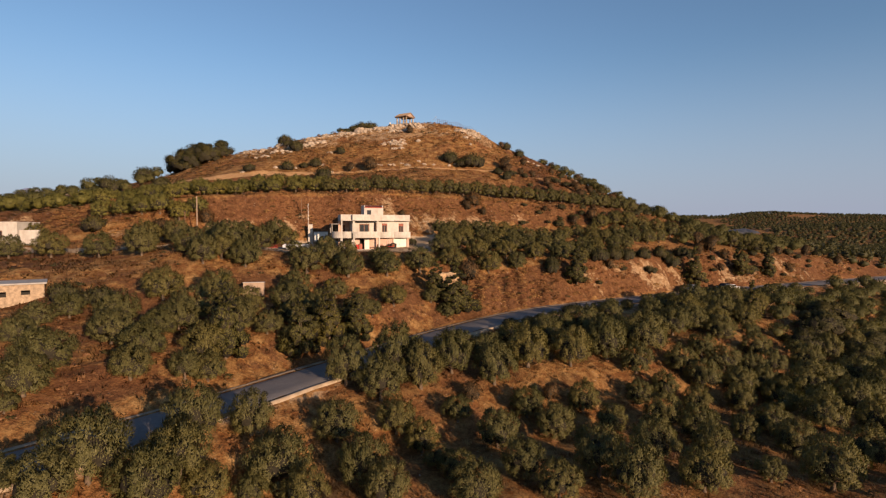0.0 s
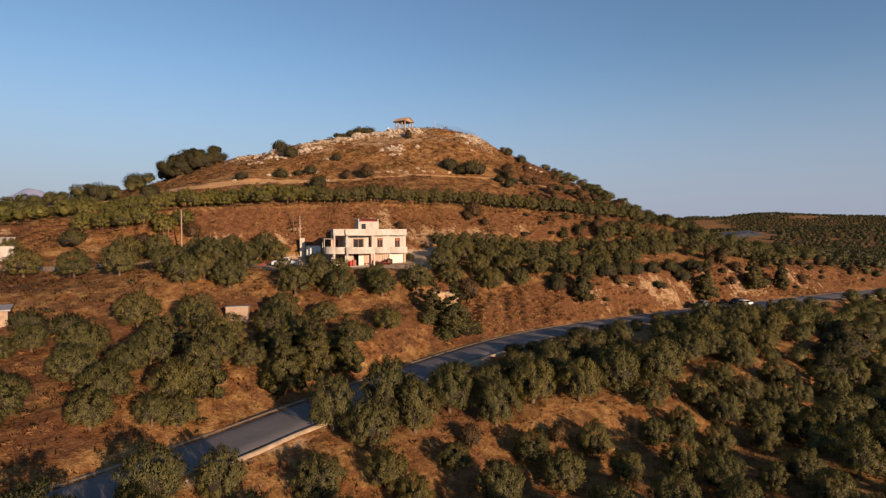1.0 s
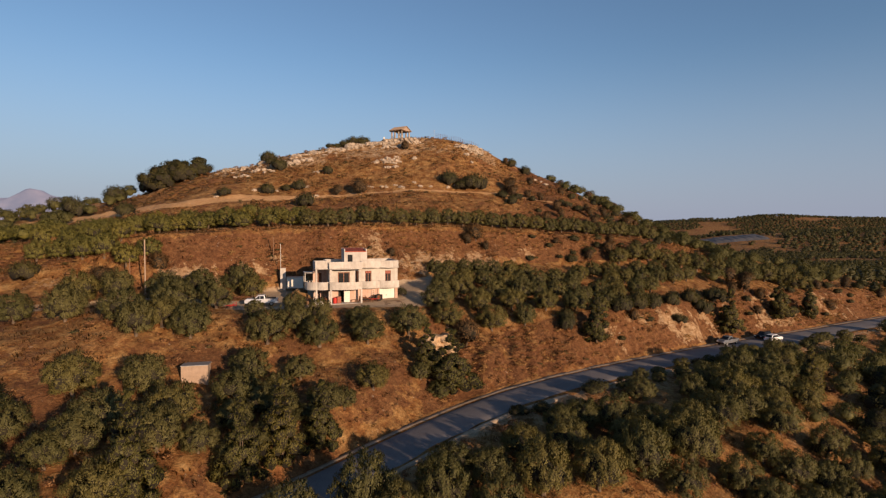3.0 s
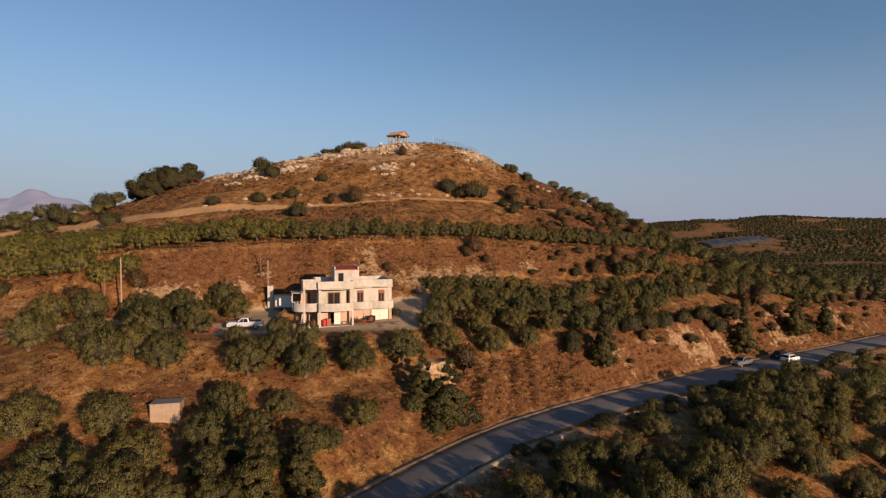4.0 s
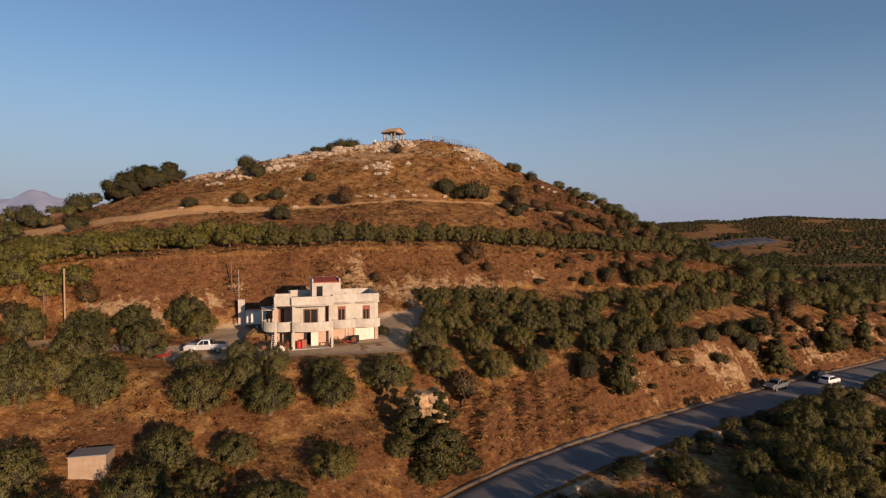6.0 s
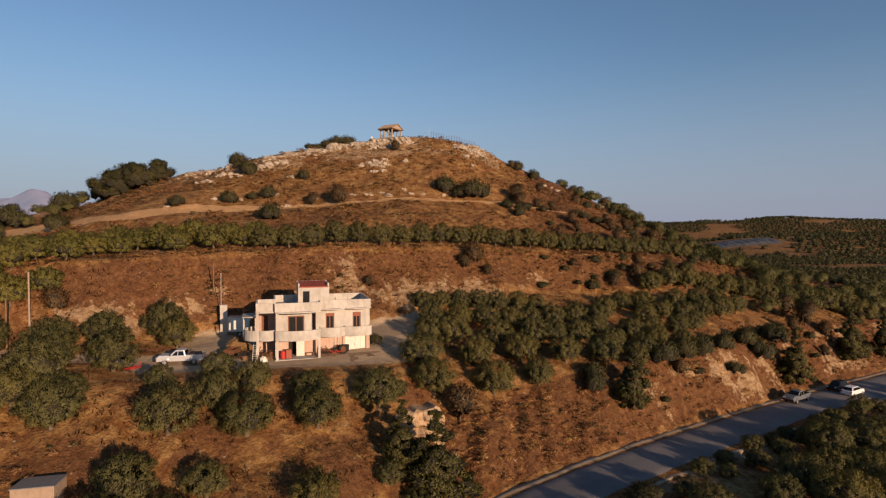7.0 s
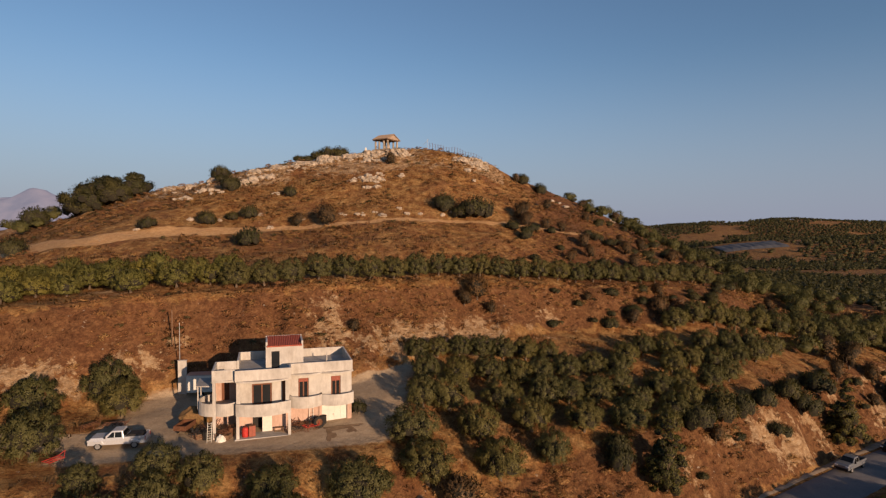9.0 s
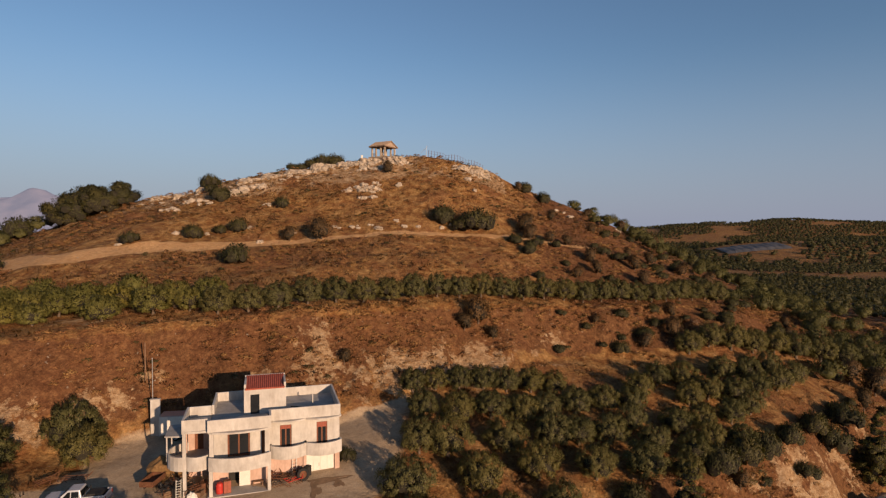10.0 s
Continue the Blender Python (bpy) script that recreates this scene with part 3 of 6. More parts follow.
KINDS = {"broad": [broad_kind(s) for s in range(61, 63)], "olive": [olive_kind(s) for s in range(11, 17)], "pale_olive": [olive_kind(s, PALE_OLIVE, 6000) for s in range(21, 24)], "shrub": [shrub_kind(s) for s in range(31, 34)], "dry": [dry_kind(s) for s in range(41, 44)], "pine": [pine_kind(s) for s in range(51, 53)]}
USED = set()
placing = random.Random(5)
STANDING = []


def plant(kind, x, y, width, tall=1.0, group="", sink=0.0):
    """One plant of that kind, so many metres across (olive 4.6, shrub 2.6, dry 2.2, pine 3.4 at scale 1)."""
    first = KINDS[kind][placing.randrange(len(KINDS[kind]))]
    s = width / {"olive": 4.6, "pale_olive": 4.6, "shrub": 2.6, "dry": 2.2, "pine": 3.4, "broad": 10.0}[kind]
    z = ground_z(x, y) - sink
    turn = pose(x, y, z, 0, 0, placing.uniform(0, 360))
    if first.name not in USED:
        USED.add(first.name)
        ob = first
        ob.matrix_basis = turn
    else:
        ob = copy_thing(first, turn)
    ob.scale = (s * placing.uniform(0.93, 1.07), s * placing.uniform(0.93, 1.07), s * tall * placing.uniform(0.92, 1.08))
    if group:
        ob["group"] = group
    STANDING.append((x, y, width))
    return ob


def clear(x, y, gap):
    return all((x - a) ** 2 + (y - b) ** 2 > gap * gap for a, b, _ in STANDING)


def grove(kind, x0, x1, first, last, step, width, group, keep=0.95, tall=1.0, gap=2.0):
    """Jittered rows between two break bands."""
    rng = random.Random(int(x0 * 7 + x1 * 13 + step * 10))
    x = x0
    while x < x1:
        ys, _ = knots(np.array([x]))
        ys = ys[:, 0]
        at = lambda b: ys[int(b)] + (ys[min(int(b) + 1, len(ys) - 1)] - ys[int(b)]) * (b - int(b))
        y = at(first) + rng.uniform(0, step)
        while y < at(last):
            px, py = x + rng.uniform(-0.22, 0.22) * step, y + rng.uniform(-0.22, 0.22) * step
            if rng.random() < keep and clear(px, py, gap):
                plant(kind, px, py, width * rng.uniform(0.82, 1.15), tall, group)
            y += step
        x += step


# Trees and bushes that stand out, as x, y and width.
YARD_TREES = [(-56.3, 108, 7), (-51.4, 97.4, 7), (-51.1, 109.7, 6.6), (-42.1, 95.3, 7), (-39.1, 92.9, 6.4), (-44.4, 111.3, 7), (-37, 98.6, 7), (-37.1, 95.7, 6.1), (-32.9, 95, 6.3), (-40.9, 106.1, 7), (-34.3, 107.1, 6.8), (-40, 115.2, 6.7), (-35.5, 121.1, 7), (-32.6, 118.6, 5.9), (-46.3, 115.3, 5), (-33.4, 97.7, 4.7), (-73.3, 96.3, 5.6), (-78.6, 110.1, 5.4), (-67.5, 98.3, 6.6), (-59, 97.9, 6.4)]
FRONT_TREES = [(-23.2, 97.2, 6.6), (-26.5, 102, 3.6), (-21.5, 104.8, 4.7), (-20.4, 101.5, 5.2), (-17.6, 104.6, 4.6), (-16.5, 99.3, 6.8), (-11.5, 104.8, 5), (-10, 101.9, 6.1), (-4.3, 106.8, 6.3), (1.7, 112, 5.8), (-0, 115.6, 6.1)]
LOW_TREES = [(-40, 81.4, 7), (-32.9, 83.2, 7), (-27.4, 78.4, 6.7), (-23.2, 89.8, 6.4), (-23.1, 84.7, 6.7), (-17.3, 91.8, 4.7), (-8, 92.2, 5.6), (-2.1, 98.3, 3.9), (0.6, 97.4, 4.1), (-32.7, 74.4, 7), (-33, 71.1, 6.1), (-26.7, 73.6, 7), (-21.1, 79.3, 5), (-23, 74.3, 4.4), (-17.5, 83.1, 5.8), (-12.8, 85.6, 5.6), (-41.3, 72, 7), (-38.2, 65.4, 6), (-34.1, 68.4, 5.4), (-27.3, 64.9, 6.7), (-32.6, 61.9, 6.1), (-32.3, 58.5, 5.8), (-27.6, 60.6, 4.6), (-25.7, 61.9, 4.9), (-20.2, 84.1, 5.2), (-38.6, 52, 6.3), (-39.5, 56, 6.6), (-46.3, 61.6, 4.9), (-48.1, 67.3, 4.8), (-38.3, 49.3, 2.8), (-47, 71.5, 5)]
NEAR_TREES = [(-26, 41.2, 6.2), (-27.1, 38.1, 5.1), (-30.4, 38.9, 2.8), (-21.2, 47.7, 5.7), (-17.4, 51.1, 4.7), (-20.4, 43.4, 5.7), (-21.4, 40.5, 5.5), (-18, 42.9, 3.9), (-13.6, 46.9, 6.3), (-15.1, 44, 2.9), (-10.7, 43.6, 4.1), (-10.3, 54.6, 5.2), (-6.9, 48.9, 5.6), (-4.6, 46, 4.4), (-4.8, 58, 4.5), (-2.1, 56.1, 4), (-0.5, 52.4, 2.9), (1.6, 62.2, 3.7), (5.6, 57.6, 5.1), (12.6, 63.3, 5.4), (9.8, 66.1, 4.4), (17.1, 69, 4.5), (7.2, 51, 4.4), (1.3, 50.5, 3.8), (2.7, 46.3, 4.9), (10, 48.2, 4.3), (14.6, 52.7, 5.4), (16.8, 48.8, 5.9), (19.2, 64.1, 4.2), (21.3, 57.1, 5.1), (25.8, 66.3, 5), (28.7, 63.7, 4.9)]
EAST_TREES = [(27.9, 58.1, 5), (23.7, 51, 5.2), (34.1, 63.8, 3.6), (38.4, 65.9, 4.6), (31.2, 53.5, 3.1), (38, 60.9, 4.8), (36.7, 52.9, 6.5), (39.1, 74.2, 4.4), (32.5, 72.4, 4.2), (51.6, 79.6, 6.8), (45.6, 67.5, 5.6), (44.6, 59.2, 5.4), (51.6, 67.4, 5.3), (54.4, 75, 5.5), (58.2, 90.7, 5.6), (65.6, 96.6, 5.3), (73.2, 102.1, 5), (71.4, 96, 5.4), (62.9, 86.1, 5.5), (63.3, 82.2, 5.4), (45.9, 84.2, 5), (50.5, 87.1, 4.6), (46.2, 77.3, 5.3), (45.9, 81.2, 4.6), (29.1, 74.4, 4.2), (25.2, 72.7, 4.1)]
BANK_TREES = [(-11.0, 64.2, 5.4), (-5.7, 68.4, 6.2), (-2.6, 66.4, 5.3), (1.1, 71.3, 5.6), (6.4, 70.3, 5.2), (11.3, 75.4, 5.6), (17.4, 77.3, 5.4), (-6.8, 62.2, 4.9), (23.0, 79.9, 6.0), (29.5, 82.9, 6.2)]
GROVE_TREES = [(-0.9, 136.2, 3.7), (2.1, 137.3, 3.8), (5.2, 138.1, 3.8), (8.4, 138.5, 4), (11.5, 138.2, 4), (14.8, 138.6, 4), (18, 139.2, 4.1), (0.7, 129.7, 4.4), (4.8, 130.5, 4.7), (9.1, 132.5, 4.5), (12.8, 132.4, 4.9), (16.1, 133.5, 4.3), (20, 135, 4.4), (7.1, 119.5, 5.3), (9.2, 115.4, 5.9), (13.5, 122.9, 5), (15.3, 118.4, 4.6), (10.4, 126.7, 5.2), (16.1, 128.8, 5), (3.8, 123.9, 5.5), (0.7, 123.3, 4.6), (19.8, 123.3, 4.7), (22.9, 129.5, 4.7), (25.4, 124.3, 5.4), (19.1, 128.8, 4.4), (-2.6, 108.8, 2.9)]
GROVE_EDGE = [(26.3, 132.5, 4.3), (35.3, 130.8, 4.1), (39.8, 132.2, 3.9), (28.0, 128.9, 4.4), (32.2, 128.0, 4.2), (30.0, 124.8, 4.0)]
GROVE_EAST = [(23.8, 136, 4.2), (27.7, 137, 4.2), (32.2, 133.2, 4.3), (36, 134.8, 3.9), (40.8, 137, 4.1), (45.1, 140.6, 3.9), (29.7, 140.3, 4.3), (33.7, 144.5, 4.3), (37.8, 145.7, 4.6), (40.1, 142.3, 4.5), (43.6, 142.1, 4.6), (47.9, 144.4, 4.6), (53.1, 148.3, 4.8), (36.5, 140, 4.1), (44.9, 148.7, 4.6), (48.6, 148.5, 4.6), (53.9, 152.4, 4.4), (57.1, 151.1, 4.5), (42.8, 155.3, 5.2), (46.7, 157.1, 4.9), (50.4, 157.1, 5.3), (54.9, 158.9, 5.4), (60.4, 162.3, 5.5), (64.9, 163.5, 5.6), (69.9, 164.6, 5.8), (73.7, 164.4, 5.8), (79.7, 167.6, 6.1), (85, 168.8, 6.3), (89.9, 169.9, 6.4), (92.5, 168.4, 6.4)]
HILL_BUSHES = [(-82.2, 166.5, 5.6), (-97, 209, 7), (-110, 212, 8), (-114, 196, 8), (22.9, 120.8, 3.5), (31.1, 153.4, 3.2), (-71, 117, 5), (1.9, 186.6, 5.6), (9.6, 186, 7.4), (6.2, 185.4, 4.4), (-33.7, 162, 5.4), (-47.7, 176.6, 4.2), (-40.1, 180.4, 4.2), (-43.6, 179.8, 2.6), (-33.8, 190.3, 3.6), (19.7, 178, 3.6), (17.3, 181.3, 3.2), (24, 218.4, 4.4), (28.9, 218.2, 4.2), (-56.4, 205.2, 5.2), (-50.3, 195.2, 5.2), (-54.5, 201, 3), (42.3, 206.5, 3.2), (-58, 172, 3.6)]
SLOPE_OLIVES = [(-73.6, 123.0, 4.8), (-67.9, 120.6, 4.9), (-62.6, 118.9, 5.0), (-59.1, 119.5, 5.6), (-54.6, 118.4, 5.0), (-68.0, 123.9, 4.9), (-75.4, 127.4, 5.1), (-63.3, 123.4, 4.8), (-58.0, 123.0, 4.8), (-52.0, 121.4, 4.7)]
HILL_BUSHES += [(34.7, 127.0, 4.4), (38.5, 129.2, 4.2), (42.6, 132.2, 4.2), (47.7, 135.6, 4.0), (53, 139.4, 4.3), (55.6, 139.6, 4.4), (60, 143.7, 4.8), (22.9, 119.4, 3.4), (-49.8, 75.4, 4.6), (-46.6, 77.0, 4.3)]
DRY_BUSHES = [(4.8, 110.3, 4.6), (69.6, 156.7, 4.4), (72.6, 154.9, 4.6), (-22.1, 177.4, 4.7), (-28.5, 177.2, 3.2), (20.5, 189.4, 4.5), (-11.6, 204.8, 3.2), (8.3, 150.8, 4.6), (6.1, 149.4, 2.8), (10.6, 149.4, 2.5), (-9.9, 136.7, 2.2), (-49.2, 119.6, 3.6), (-56.2, 114.5, 4.0), (41.4, 158.4, 4.0), (36.9, 126.6, 2.4), (3.5, 66.5, 2.8), (13, 69.5, 2.4)]
PINES = [(28.1, 119.3, 5.2), (61.8, 139.8, 5.4), (79.4, 152.2, 5.4), (2.2, 99.0, 7.6), (-1.2, 100.5, 4.4), (-25.5, 66.5, 5.4), (-15.6, 77.2, 5.4), (-12.4, 81.4, 4.4), (-18.5, 73.5, 5.0), (58.5, 107.8, 4.5), (90, 158, 5.0)]
for trees, name in ((YARD_TREES, "olives beside the yard"), (FRONT_TREES, "olives below the yard"), (LOW_TREES, "olives on the lower terraces"), (NEAR_TREES, "valley olive grove"), (EAST_TREES, "valley olive grove"), (GROVE_TREES, "olive grove beside the house"), (GROVE_EAST, "olive grove beside the house"), (GROVE_EDGE, "olive grove beside the house"), (SLOPE_OLIVES, "upper olive grove")):
    for x, y, w in trees:
        plant("pale_olive" if name == "upper olive grove" else "olive", x, y, w * {"olives on the lower terraces": 0.9, "olives beside the yard": 0.9, "olive grove beside the house": 1.03}.get(name, 0.98), {"olives on the lower terraces": 0.95, "valley olive grove": 1.1, "olives below the yard": 0.93}.get(name, 1.0), name)
for x, y, w in [(26.5, 77.9, 4.9), (29.2, 76.1, 5.0), (33.9, 80.8, 5.2), (35.9, 78.4, 5.2), (41.8, 84.3, 5.4), (41.6, 79.5, 5.3), (48.0, 84.4, 5.4), (39.4, 86.4, 4.9), (49.8, 90.5, 5.2), (48.5, 80.2, 5.1)]:
    if clear(x, y, 2.2):
        plant("olive", x, y, w, 1.0, "valley olive grove")
for x, y, w in [(-21.5, 83.3, 4.2), (-16.7, 80.6, 4.4), (-19.8, 74.5, 4.0), (-22.4, 73.5, 4.0), (-17.9, 77.4, 4.0), (-14.7, 79.5, 3.8), (-26.7, 76.5, 4.0), (-14.2, 83.3, 3.6), (-10.9, 87.5, 3.8), (-23.3, 84.8, 4.4), (-19.0, 88.0, 4.2)]:
    if clear(x, y, 2.3):
        plant("olive", x, y, w, 0.85, "olives on the lower terraces")
for x, y, w in BANK_TREES:
    plant("olive", x, y, w * 1.1, 1.2, "trees on the bank below the road")
for x, y, w in HILL_BUSHES:
    plant("shrub", x, y, w, 1.3, "", 0.08 * w)
for x, y, w in ((-27.4, 214.5, 5.4), (-30.2, 214.0, 5.0), (-33.0, 213.0, 4.4), (-35.6, 212.2, 3.4), (-37.8, 211.0, 3.0)):
    plant("shrub", x, y, w, 1.15, "hedge on the crest", 0.1)
for x, y, w in DRY_BUSHES:
    plant("dry", x, y, w, 1.0)
edging = random.Random(77)
for _ in range(52):
    x = edging.uniform(26, 135)
    low, high = float(line("road", np.array([x]))[0][0]) + 2.0, float(line("cut", np.array([x]))[0][0]) + 2.5
    y = low + (high - low) * edging.uniform(0.15, 1.0)
    if clear(x, y, 2.2):
        plant(edging.choice(("shrub", "shrub", "dry")), x, y, edging.uniform(1.6, 3.6), 1.0, "bushes on the road cut")
for x, y, w in PINES:
    plant("pine", x, y, w, 0.72 if w > 5.5 else 1.0, "pines beside the road")
for x, y, w, tall in ((-89, 203.5, 11.0, 0.95), (-83, 203.5, 10.5, 0.9), (-94, 206.5, 11.5, 1.05), (-88, 208, 12.5, 1.0), (-80, 206.5, 10.5, 0.85), (-85.5, 205.5, 11.5, 1.0), (-91.5, 203.5, 9.5, 0.95)):
    plant("broad", x, y, w * 1.06, tall, "", 0.6)
for x, y, w in ((68.5, 104.5, 10.0), (75.5, 112.5, 9.0), (62.5, 99.0, 8.0), (71.0, 96.5, 9.0), (82.0, 119.0, 8.5), (77.5, 102.5, 9.0)):
    tagged(plant("broad", x, y, w, 0.85, "", 0.4), "broad dark evergreen tree below the asphalt road", "tree")
for x in np.arange(-27, 62, 3.6):
    y, _ = line("scarp", np.array([x]))
    plant("olive", x, float(y[0]) + 3.0, 5.0, 1.0, "row of olives above the scarp")
grove("pale_olive", -80, -29, 10.15, 10.95, 4.5, 5.2, "upper olive grove", tall=0.9)
grove("olive", -3, 64, 1.9, 2.66, 4.4, 5.5, "trees on the bank below the road", tall=0.97, gap=3.6)
for _ in range(60):
    x = edging.uniform(4, 95)
    y = float(line("road", np.array([x]))[0][0] - road_near(np.array([x]))[0]) - edging.uniform(0.8, 4.0)
    if clear(x, y, 2.0):
        plant(edging.choice(("shrub", "olive", "olive")), x, y, edging.uniform(2.2, 3.6), 0.8, "bushes below the road")
for _ in range(170):
    x = edging.uniform(20, 75)
    rows, _z = knots(np.array([x]))
    low, high = (9.15, 9.95) if edging.random() < 0.3 else (11.05, 14.0)
    b = edging.uniform(low, high)
    y = float(rows[int(b), 0] + (rows[int(b) + 1, 0] - rows[int(b), 0]) * (b - int(b)))
    if clear(x, y, 2.0) and (b < 10 or edging.random() < (x - 12) / 40):
        plant(edging.choice(("shrub", "shrub", "dry")), x, y, edging.uniform(1.6, 3.8), 1.0, "bushes on the hill's flank", 0.1)
for kind in KINDS.values():
    for first in kind:
        if first.name not in USED:
            for ob in (*first.children, first):
                bpy.data.objects.remove(ob)


def simple_crown(seed, leaves, size, lobes=3, core=1, up=0.5):
    """A far tree: round lobes and large sprigs, one unit across, standing on the ground."""
    rng = np.random.default_rng(seed)
    spots = [(0, 0, 0.4, 0.33, 0.95)]
    for k in range(lobes - 1):
        a, e = 6.283 * k * 0.382 + rng.uniform(-0.4, 0.4), rng.uniform(-0.2, 1.2)
        spots.append((0.3 * math.cos(e) * math.cos(a), 0.3 * math.cos(e) * math.sin(a), 0.4 + 0.28 * math.sin(e), rng.uniform(0.12, 0.22), 1.15))
    bm = bmesh.new()
    for k, (x, y, z, r, tall) in enumerate(spots[:core]):
        bmesh.ops.create_icosphere(bm, subdivisions=2 if k == 0 and lobes > 3 else 1, radius=r * (0.8 if lobes < 5 else 0.6), matrix=Matrix.LocRotScale((x, y, z), Euler((x * 9, y * 9, k)), (1, 1, tall)))
    for v in bm.verts:
        v.co *= 1 + 0.1 * math.sin(v.co.x * 31 + v.co.z * 47) * math.cos(v.co.y * 37)
    verts, faces = [tuple(v.co) for v in bm.verts], [tuple(v.index for v in f.verts) for f in bm.faces]
    bm.free()
    v, f, n = leaf_cloud(rng, spots, leaves, size, up)
    start = len(verts)
    inner = [Vector((a, b, c - 0.4)).normalized()[:] for a, b, c in verts]
    return np.array(verts + v.tolist()), faces + [tuple(q) for q in (f + start).tolist()], np.array(inner + n.tolist())


def stuff_of(name, kinds, spots, material, label, category):
    """Many alike plants in one mesh: spots are x, y, width, height ratio."""
    rng = np.random.default_rng(len(spots))
    spots = np.array(spots, float)
    z = land(spots[:, 0], spots[:, 1])[0]
    verts, faces, normals, start = [], [], [], 0
    for (x, y, w, tall), h in zip(spots, z):
        v, f, n = kinds[rng.integers(len(kinds))]
        a = rng.uniform(0, 6.28)
        c, s = w * math.cos(a), w * math.sin(a)
        moved = np.stack([v[:, 0] * c - v[:, 1] * s + x, v[:, 0] * s + v[:, 1] * c + y, v[:, 2] * w * tall + h - (0.05 if w < 9 else 0.16) * w], 1)
        verts.append(moved)
        normals.append(np.stack([n[:, 0] * math.cos(a) - n[:, 1] * math.sin(a), n[:, 0] * math.sin(a) + n[:, 1] * math.cos(a), n[:, 2]], 1))
        faces.extend([tuple(i + start for i in q) for q in f])
        start += len(v)
    me = bpy.data.meshes.new(name)
    me.from_pydata(np.concatenate(verts).tolist(), [], faces)
    me.materials.append(material)
    me.shade_smooth()
    me.normals_split_custom_set_from_vertices(np.concatenate(normals).tolist())
    return tagged(new(name, me), label, category, kind="stuff")


def scatter(rng, count, x0, x1, y0, y1):
    return rng.uniform(x0, x1, count), rng.uniform(y0, y1, count)


rng = np.random.default_rng(8)
taken = np.array([(a, b) for a, b, _ in STANDING])


def apart_from_trees(x, y, gap):
    ok = np.ones(len(x), bool)
    for a, b in taken:
        ok &= (x - a) ** 2 + (y - b) ** 2 > gap * gap
    return ok


# Olives too many to count: the flank, the upper grove's back rows, the valley's far end and the plain.
MID = [simple_crown(s, 1150, 0.043, 16, 3, 0.8) for s in (1, 2, 3, 4)]
spots, pale = [], []
for step, x0, x1, low, high, keep, size in ((5.6, 36, 300, 9.1, 14.6, 0.8, 5.2), (4.9, -125, -29, 10.85, 11.05, 1.0, 5.2), (4.9, 44, 300, 0.5, 2.62, 0.95, 4.9), (5.4, 66, 300, 6.3, 9.0, 0.9, 5.4), (5.2, -190, -80, 10.1, 10.9, 1.0, 5.2), (6.5, -190, -100, 10.1, 14.6, 0.55, 5.6)):
    gx, gy = np.meshgrid(np.arange(x0, x1, step), np.arange(-60, 440, step))
    x, y = gx.ravel() + rng.uniform(-1.3, 1.3, gx.size), gy.ravel() + rng.uniform(-1.3, 1.3, gx.size)
    band = land(x, y)[1]
    ok = (band > low) & (band < high) & (rng.random(gx.size) < keep) & apart_from_trees(x, y, 3.5) & (y < 420) & (y > 20)
    ok &= (np.abs(x) < 0.84 * y + 8) & ((x < 125) | (y < 150)) & (y < 262)
    if low == 9.1:
        ok &= (vnoise(x, y, 22, 91) > -0.45) & ((x > 46 + np.clip((band - 9.5) * 4, 0, 10)) | ((band > 13.5) & (x > 38))) & ~((band > 12.2) & (band < 13.5) & (x < 58))
        # Bare red ground between the groves on the flank.
        for cx, cy, rx, ry in ((64, 203, 13, 5), (48, 185, 6, 5), (80, 217, 7, 5), (56, 166, 7, 4.5), (70, 178, 9, 3.5), (95, 200, 12, 4)):
            ok &= ((x - cx) / rx) ** 2 + ((y - cy) / ry) ** 2 > 1
    more = [(a, b, w, t) for a, b, w, t in zip(x[ok], y[ok], size * rng.uniform(0.75, 1.15, ok.sum()), rng.uniform(0.8, 1.05, ok.sum()))]
    if x1 < 0 and high < 11.2:
        pale += more
    else:
        spots += more
stuff_of("olive_woods", MID, spots, OLIVE, "dense grey-green olive groves covering the slopes and valley", "olive grove")
stuff_of("upper_grove", MID, pale, PALE_OLIVE, "pale green olive grove on the upper terrace", "olive grove")
FAR = [simple_crown(s, 32, 0.15, 3, 1) for s in (4, 5, 6)]
spots = []
for step, y0, y1, size in ((5.6, 120, 480, 6.0), (8.0, 480, 760, 8.5), (12.0, 760, 1750, 12.5)):
    gx, gy = np.meshgrid(np.arange(60, y1 * 0.86, step), np.arange(y0, y1, step))
    x, y = gx.ravel() + rng.uniform(-0.3, 0.3, gx.size) * step, gy.ravel() + rng.uniform(-0.3, 0.3, gx.size) * step
    band = land(x, y)[1]
    ok = (x > 0.22 * y) & (x < 0.84 * y + 8) & ~((band > 2.7) & (band < 5.5)) & ((y > 262) | ((x > 125) & (y > 150))) & (fbm(x, y, 90, 3, 95) > -0.36) & ~((np.abs(x - 445) < 52) & (np.abs(y - 905) < 58))
    spots += [(a, b, w, 0.75) for a, b, w in zip(x[ok], y[ok], size * rng.uniform(0.7, 1.2, ok.sum()))]
# The scrub's darker leaf colour stands in for haze and shading on these olives.
stuff_of("distant_groves", FAR, spots, SHRUB, "olive groves spread over the far plain and ridge, shading put into the leaf colour", "olive grove")


